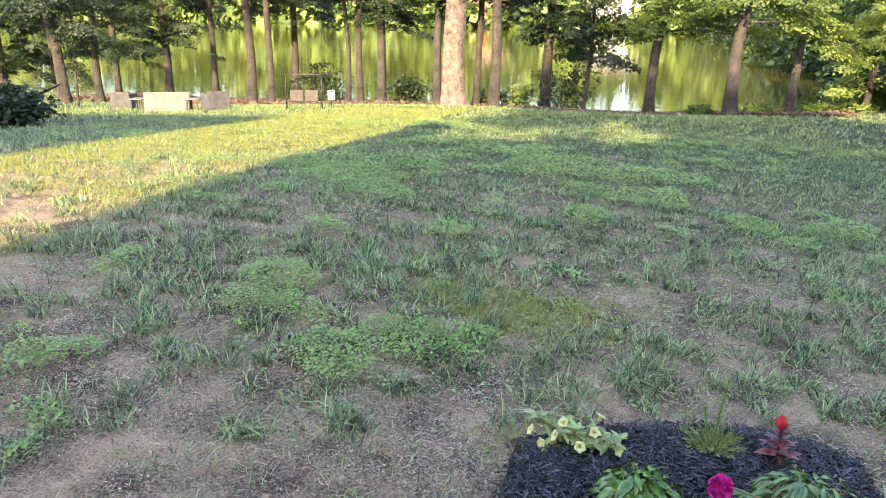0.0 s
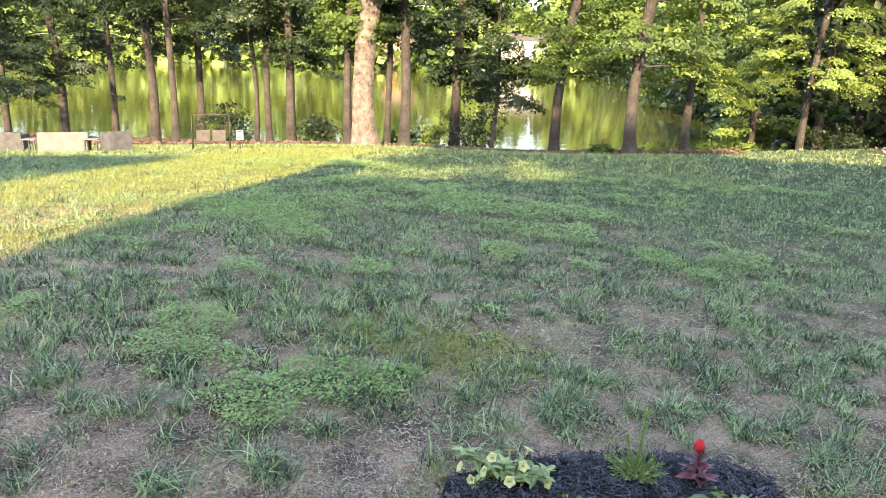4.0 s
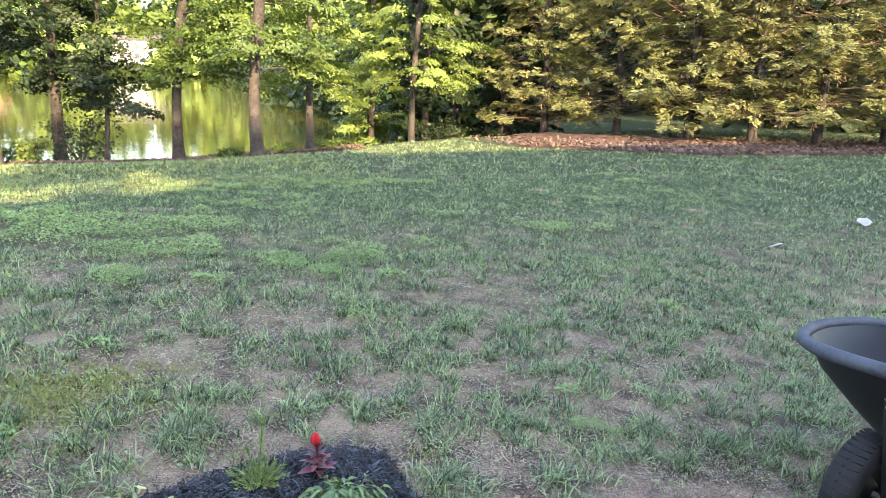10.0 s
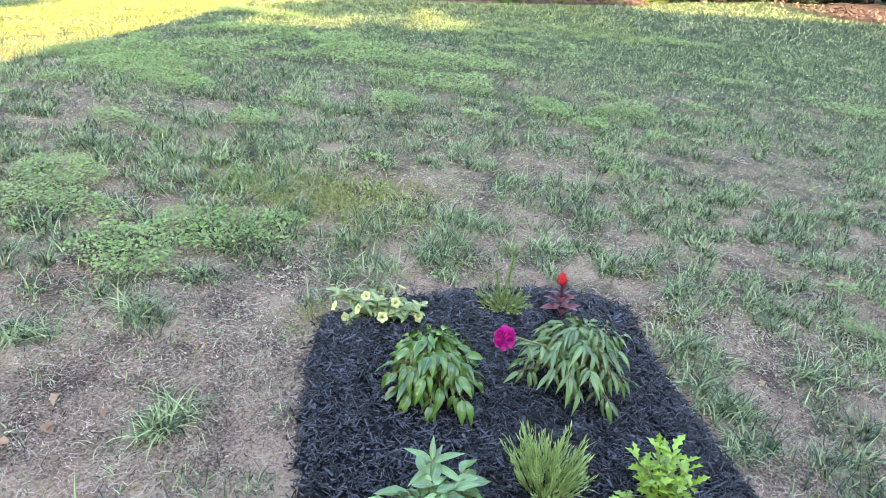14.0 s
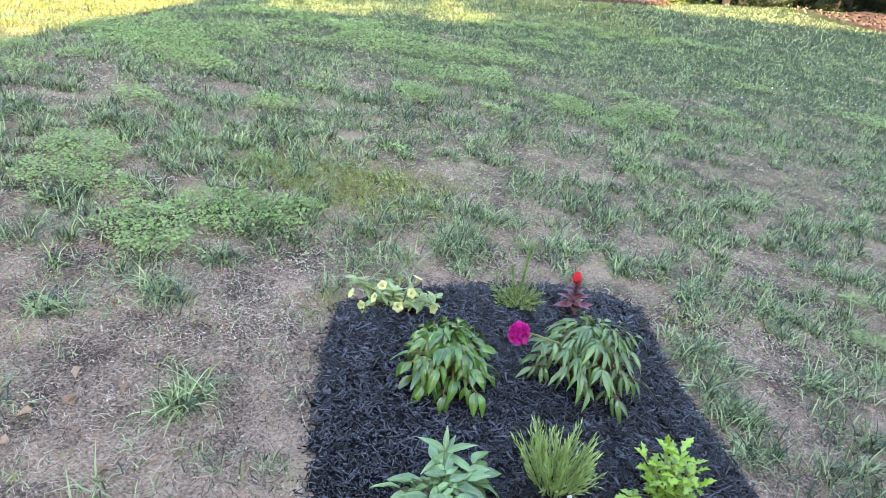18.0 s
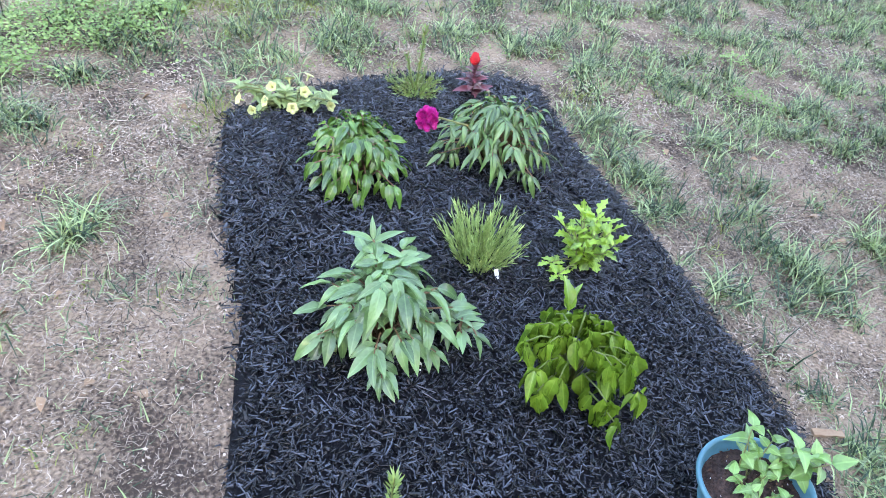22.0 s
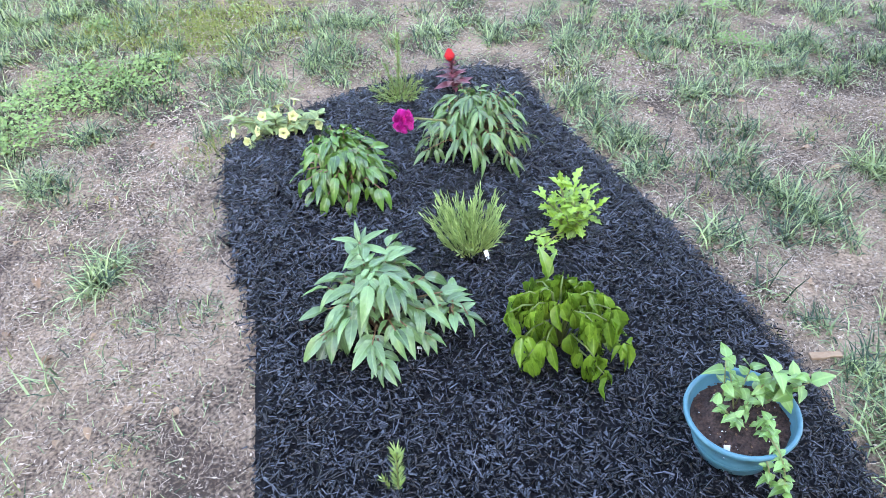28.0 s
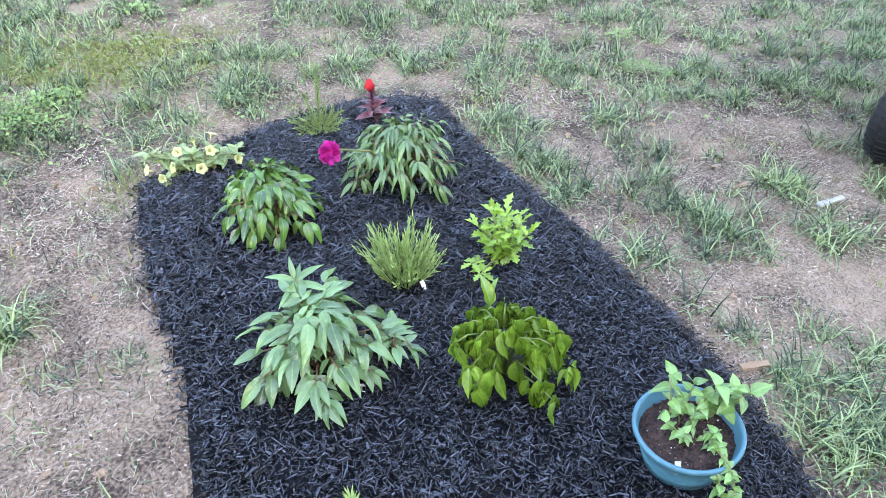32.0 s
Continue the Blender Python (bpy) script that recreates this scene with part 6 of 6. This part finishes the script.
MORE_TUFTS = [(1.38, 3.27), (2.18, 3.89), (3.04, 3.73), (3.83, 3.48), (1.6, .95), (1.37, 1.83), (1.0, 4.0), (.7, 3.45), (.95, 3.42), (1.2, 3.5), (1.75, 1.85), (1.65, 2.05)]


def clover_cover(x, y):
    """Where clover takes over from grass, 0 to 1."""
    f = .55 * soft_noise(x, y, 1.1, 5) + .45 * soft_noise(x, y, 3.4, 6) + .11 * np.exp(-((x + .3) / 3.2) ** 2 - ((y - 7) / 2.6) ** 2)
    f = f + .42 * spots(x, y, [(a, b, r * 1.1) for a, b, r in WEEDY]) - .12 * spots(x, y, WORN) - .10 * spots(x, y, LUSH)
    f = f - .09 * (1 - step(3, 5.5, y)) - .08 * step(.5, 2, x)
    f = f - .35 * np.exp(-((x + .47) / .45) ** 2 - ((y - 3.72) / .32) ** 2)      # the worn yellow patch keeps free
    return np.maximum(step(.62, .74, f), .06 * step(2.2, 3.2, y))


def build_lawn():
    g = np.random.default_rng(31)
    chunks = []
    # near
    x, y = scatter(-4.5, 5.5, .3, 6.5, 100, g)
    keep = clear_of_bed(x, y, .04) & (g.uniform(size=len(x)) < step(.36, .56, lushness(x, y)) * (1 - .6 * clover_cover(x, y)))
    # fewer dark blades in the sunlit strip, so it reads brighter
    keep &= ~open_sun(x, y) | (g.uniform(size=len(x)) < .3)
    x, y = x[keep], y[keep]
    chunks.append(tufts(x, y, 30, .024, .105, .0027, 2, g, .6, .75))
    nt = np.array(NAMED_TUFTS + MORE_TUFTS)
    jx = np.repeat(nt[:, 0], 5) + g.normal(size=5 * len(nt)) * .05
    jy = np.repeat(nt[:, 1], 5) + g.normal(size=5 * len(nt)) * .04
    keep = clear_of_bed(jx, jy, .0)
    chunks.append(tufts(jx[keep], jy[keep], 34, .026, .13, .0026, 4, g, .9, .9))
    # short sparse growth on the bare soil
    x, y = scatter(-4.5, 5.5, .3, 6.8, 560, g)
    keep = clear_of_bed(x, y, .03) & (g.uniform(size=len(x)) < (.25 + .75 * step(1.6, 3, y)) * step(.25, .7, soft_noise(x, y, 3, 9)))
    chunks.append(tufts(x[keep], y[keep], 6, .022, .048, .0017, 1, g, .9))
    # short weedy growth along the bed
    x, y = np.concatenate([(g.uniform(-2.3, -.2, 230), g.uniform(.8, 3.3, 230)), (g.uniform(1.3, 2.3, 60), g.uniform(.8, 2.6, 60))], 1)
    keep = clear_of_bed(x, y, .03)
    chunks.append(tufts(x[keep], y[keep], 24, .036, .05, .002, 2, g, 1.1, .6))
    # middle
    x, y = scatter(-9, 10, 6.4, 12.5, 125, g)
    keep = g.uniform(size=len(x)) < step(.26, .5, lushness(x, y)) * (1 - .5 * clover_cover(x, y))
    keep &= ~open_sun(x, y) | (g.uniform(size=len(x)) < .35)
    chunks.append(tufts(x[keep], y[keep], 13, .034, .08, .0036, 1, g))
    x, y = np.concatenate([scatter(-9, -4.4, 1.5, 6.5, 100, g), scatter(5.4, 10, 1.5, 6.5, 130, g)], 1)
    keep = g.uniform(size=len(x)) < step(.22, .48, lushness(x, y)) * np.where(open_sun(x, y), .35, 1)
    chunks.append(tufts(x[keep], y[keep], 14, .03, .085, .0036, 1, g))
    # far
    x, y = np.concatenate([scatter(-24, 24, 12.4, 26, 52, g), scatter(9.9, 24, 3, 12.5, 75, g), scatter(-20, -8.9, 4, 12.5, 70, g)], 1)
    keep = on_lawn(x, y) & (g.uniform(size=len(x)) < step(.1, .4, lushness(x, y)))
    chunks.append(tufts(x[keep], y[keep], 6, .07, .08, .010, 1, g))
    joined("grass", chunks, M_GRASS, "patchy tufted lawn grass, blue-green and uneven", "grass")

    # yellowing patch
    x, y = g.normal(-.47, .30, 560), g.normal(3.72, .2, 560)
    chunks = [tufts(x, y, 18, .02, .05, .0022, 2, g, 1.0)]
    # yellow grass along the sunlit strip and beyond, its sunlight put into the colour
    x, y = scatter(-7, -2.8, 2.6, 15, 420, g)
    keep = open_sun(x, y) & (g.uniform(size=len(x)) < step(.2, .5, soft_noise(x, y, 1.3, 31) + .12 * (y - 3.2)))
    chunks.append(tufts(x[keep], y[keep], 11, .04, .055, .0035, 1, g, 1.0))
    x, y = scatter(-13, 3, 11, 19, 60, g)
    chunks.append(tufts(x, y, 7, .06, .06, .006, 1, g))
    x, y = scatter(-4.5, 5.5, .8, 9, 16, g)
    keep = clear_of_bed(x, y, .05)
    chunks.append(tufts(x[keep], y[keep], 9, .02, .045, .0018, 2, g))
    x, y = np.array([(-.33, 2.52), (-.3, 2.6), (1.15, 3.0), (1.2, 2.93)]).T
    chunks.append(tufts(x, y, 60, .05, .07, .0016, 3, g))
    joined("yellow_grass", chunks, M_GRASS_Y, "short yellow grass in the worn patches and the sunlit strip", "grass")

    # clover and small weeds: flat little leaves a few centimetres over the soil
    chunks, sets = [], []
    for x0, x1, y0, y1, k, s in ((-4.5, 5.5, .6, 4, 11500, .0078), (-4.5, 5.5, 4, 6.5, 7500, .009), (-8, 8, 6.5, 11.5, 2600, .012)):
        x, y = scatter(x0, x1, y0, y1, k, g)
        keep = (g.uniform(size=len(x)) < clover_cover(x, y) * np.where(open_sun(x, y), .25, 1)) & on_lawn(x, y) & ~((x < -.1) & (y < 2.2) & (x > -1.0))
        sets.append((x[keep], y[keep], s))
    for x, y, s in sets:
        keep = clear_of_bed(x, y, .05)
        x, y = x[keep], y[keep]
        n = len(x)
        p = np.stack([x, y, land(x, y) + .008 + (.2 + .8 * g.uniform(0, 1, n) ** .6) * .062 * (.3 + .7 * clover_cover(x, y)) * (s / .0085) ** .5], 1)
        a, size = g.uniform(0, 6.28, n), s * g.uniform(.6, 1.5, n)
        tip = np.stack([np.cos(a), np.sin(a), g.uniform(-.5, .5, n)], 1) * size[:, None] * 1.5
        side = np.stack([-np.sin(a), np.cos(a), g.normal(size=n) * .3], 1) * size[:, None] * .75
        up = np.array([0, 0, 1.0]) * (size * .25)[:, None]
        v = np.stack([p, p + tip * .55 + side + up, p + tip, p + tip * .55 - side + up], 1).reshape(-1, 3)
        chunks.append((v, np.arange(n)[:, None] * 4 + [[0, 1, 2, 3]]))
    joined("clover", chunks, M_CLOVER, "bright green clover and small weeds in patches", "weeds")

    # white clover heads in the thicker lawn
    x, y = g.uniform(2.5, 11, 260), g.uniform(5.5, 13, 260)
    keep = soft_noise(x, y, .7, 51) > .5
    x, y = x[keep], y[keep]
    c = np.stack([x, y, land(x, y) + g.uniform(.06, .09, len(x))], 1)[:, None, :]
    r = g.uniform(.007, .011, (len(x), 1, 1))
    v = (c + r * np.array([[(1, 0, 0), (0, 1, 0), (-1, 0, 0), (0, -1, 0), (0, 0, 1), (0, 0, -.8)]])).reshape(-1, 3)
    k = np.arange(len(x))[:, None] * 6
    f = np.concatenate([k + [t] for t in ((0, 1, 4), (1, 2, 4), (2, 3, 4), (3, 0, 4), (1, 0, 5), (2, 1, 5), (3, 2, 5), (0, 3, 5))], 0)
    tagged(piece("clover_blossoms", fast_mesh("clover_blossoms", v, f), M_BLOSSOM), "tiny white clover heads among the grass", "flowers", kind="stuff")

    # dead straw lying on the soil
    strands = []
    for parts, bent_ in ((((-2.3, 2.8, .3, 2.9, 13000),), True), (((-2.3, 2.8, 2.9, 3.6, 7000), (-4.5, 5.5, 3.6, 6, 5200), (-4.5, -2.3, .8, 3.6, 5200), (2.8, 5.5, 1, 3.6, 5200), (-6, 8, 6, 9, 1100)), False)):
        x, y = np.concatenate([scatter(*q, g) for q in parts], 1)
        keep = clear_of_bed(x, y, .015) & (g.uniform(size=len(x)) < 1.25 - lushness(x, y)) & (g.uniform(size=len(x)) < .25 + step(.32, .6, .5 * soft_noise(x, y, 3, 21) + .5 * soft_noise(x, y, 9, 22)))
        x, y = x[keep], y[keep]
        n = len(x)
        p = np.stack([x, y, land(x, y) + g.uniform(.002, .02, n)], 1)
        a = g.uniform(0, 6.28, n)
        grow = (1 + .12 * y) * np.clip(y / 1.6, .6, 1)
        d = np.stack([np.cos(a), np.sin(a), g.normal(size=n) * .18], 1) * ((.003 + .019 * g.uniform(0, 1, n) ** 2.2) * grow)[:, None]
        s = np.stack([-np.sin(a), np.cos(a), g.normal(size=n) * .3], 1) * (g.uniform(.0003, .0008, n) * grow * (1 if bent_ else 1.7))[:, None]
        if not bent_:
            strands.append((np.stack([p - d - s * .6, p + d - s, p + d * .95 + s * .5, p - d + s], 1).reshape(-1, 3), np.arange(n)[:, None] * 4 + [[0, 1, 2, 3]]))
            continue
        bend = s / (np.linalg.norm(s, axis=1, keepdims=True) + 1e-9) * (np.linalg.norm(d, axis=1) * g.normal(size=n) * .22)[:, None]
        v = np.stack([p - d - s + bend, p - s - bend, p + d + bend, p + d * .97 + s + bend, p + s - bend, p - d + s + bend], 1).reshape(-1, 3)
        k = np.arange(n)[:, None] * 6
        strands.append((v, np.concatenate([k + [[0, 1, 4, 5]], k + [[1, 2, 3, 4]]], 0)))
    # crumbs of bark and broken leaves among it
    x, y = np.concatenate([scatter(-2.6, 2.8, .3, 3.8, 2200, g), scatter(-4.5, 5.5, 3.8, 6, 900, g)], 1)
    keep = clear_of_bed(x, y, .02) & (g.uniform(size=len(x)) < step(.3, .7, soft_noise(x, y, 5, 33)))
    x, y = x[keep], y[keep]
    n = len(x)
    p = np.stack([x, y, land(x, y) + g.uniform(.004, .02, n)], 1)
    a = g.uniform(0, 6.28, n)
    d = np.stack([np.cos(a), np.sin(a), g.normal(size=n) * .35], 1) * g.uniform(.002, .009, (n, 1))
    s = np.stack([-np.sin(a), np.cos(a), g.normal(size=n) * .35], 1) * g.uniform(.001, .004, (n, 1))
    v = np.stack([p - d, p + s * 1.1 - d * .2, p + d, p - s], 1).reshape(-1, 3)
    joined("thatch", strands + [(v, np.arange(n)[:, None] * 4 + [[0, 1, 2, 3]])], M_THATCH, "dry tan straw and dead grass on bare soil", "thatch")


build_lawn()
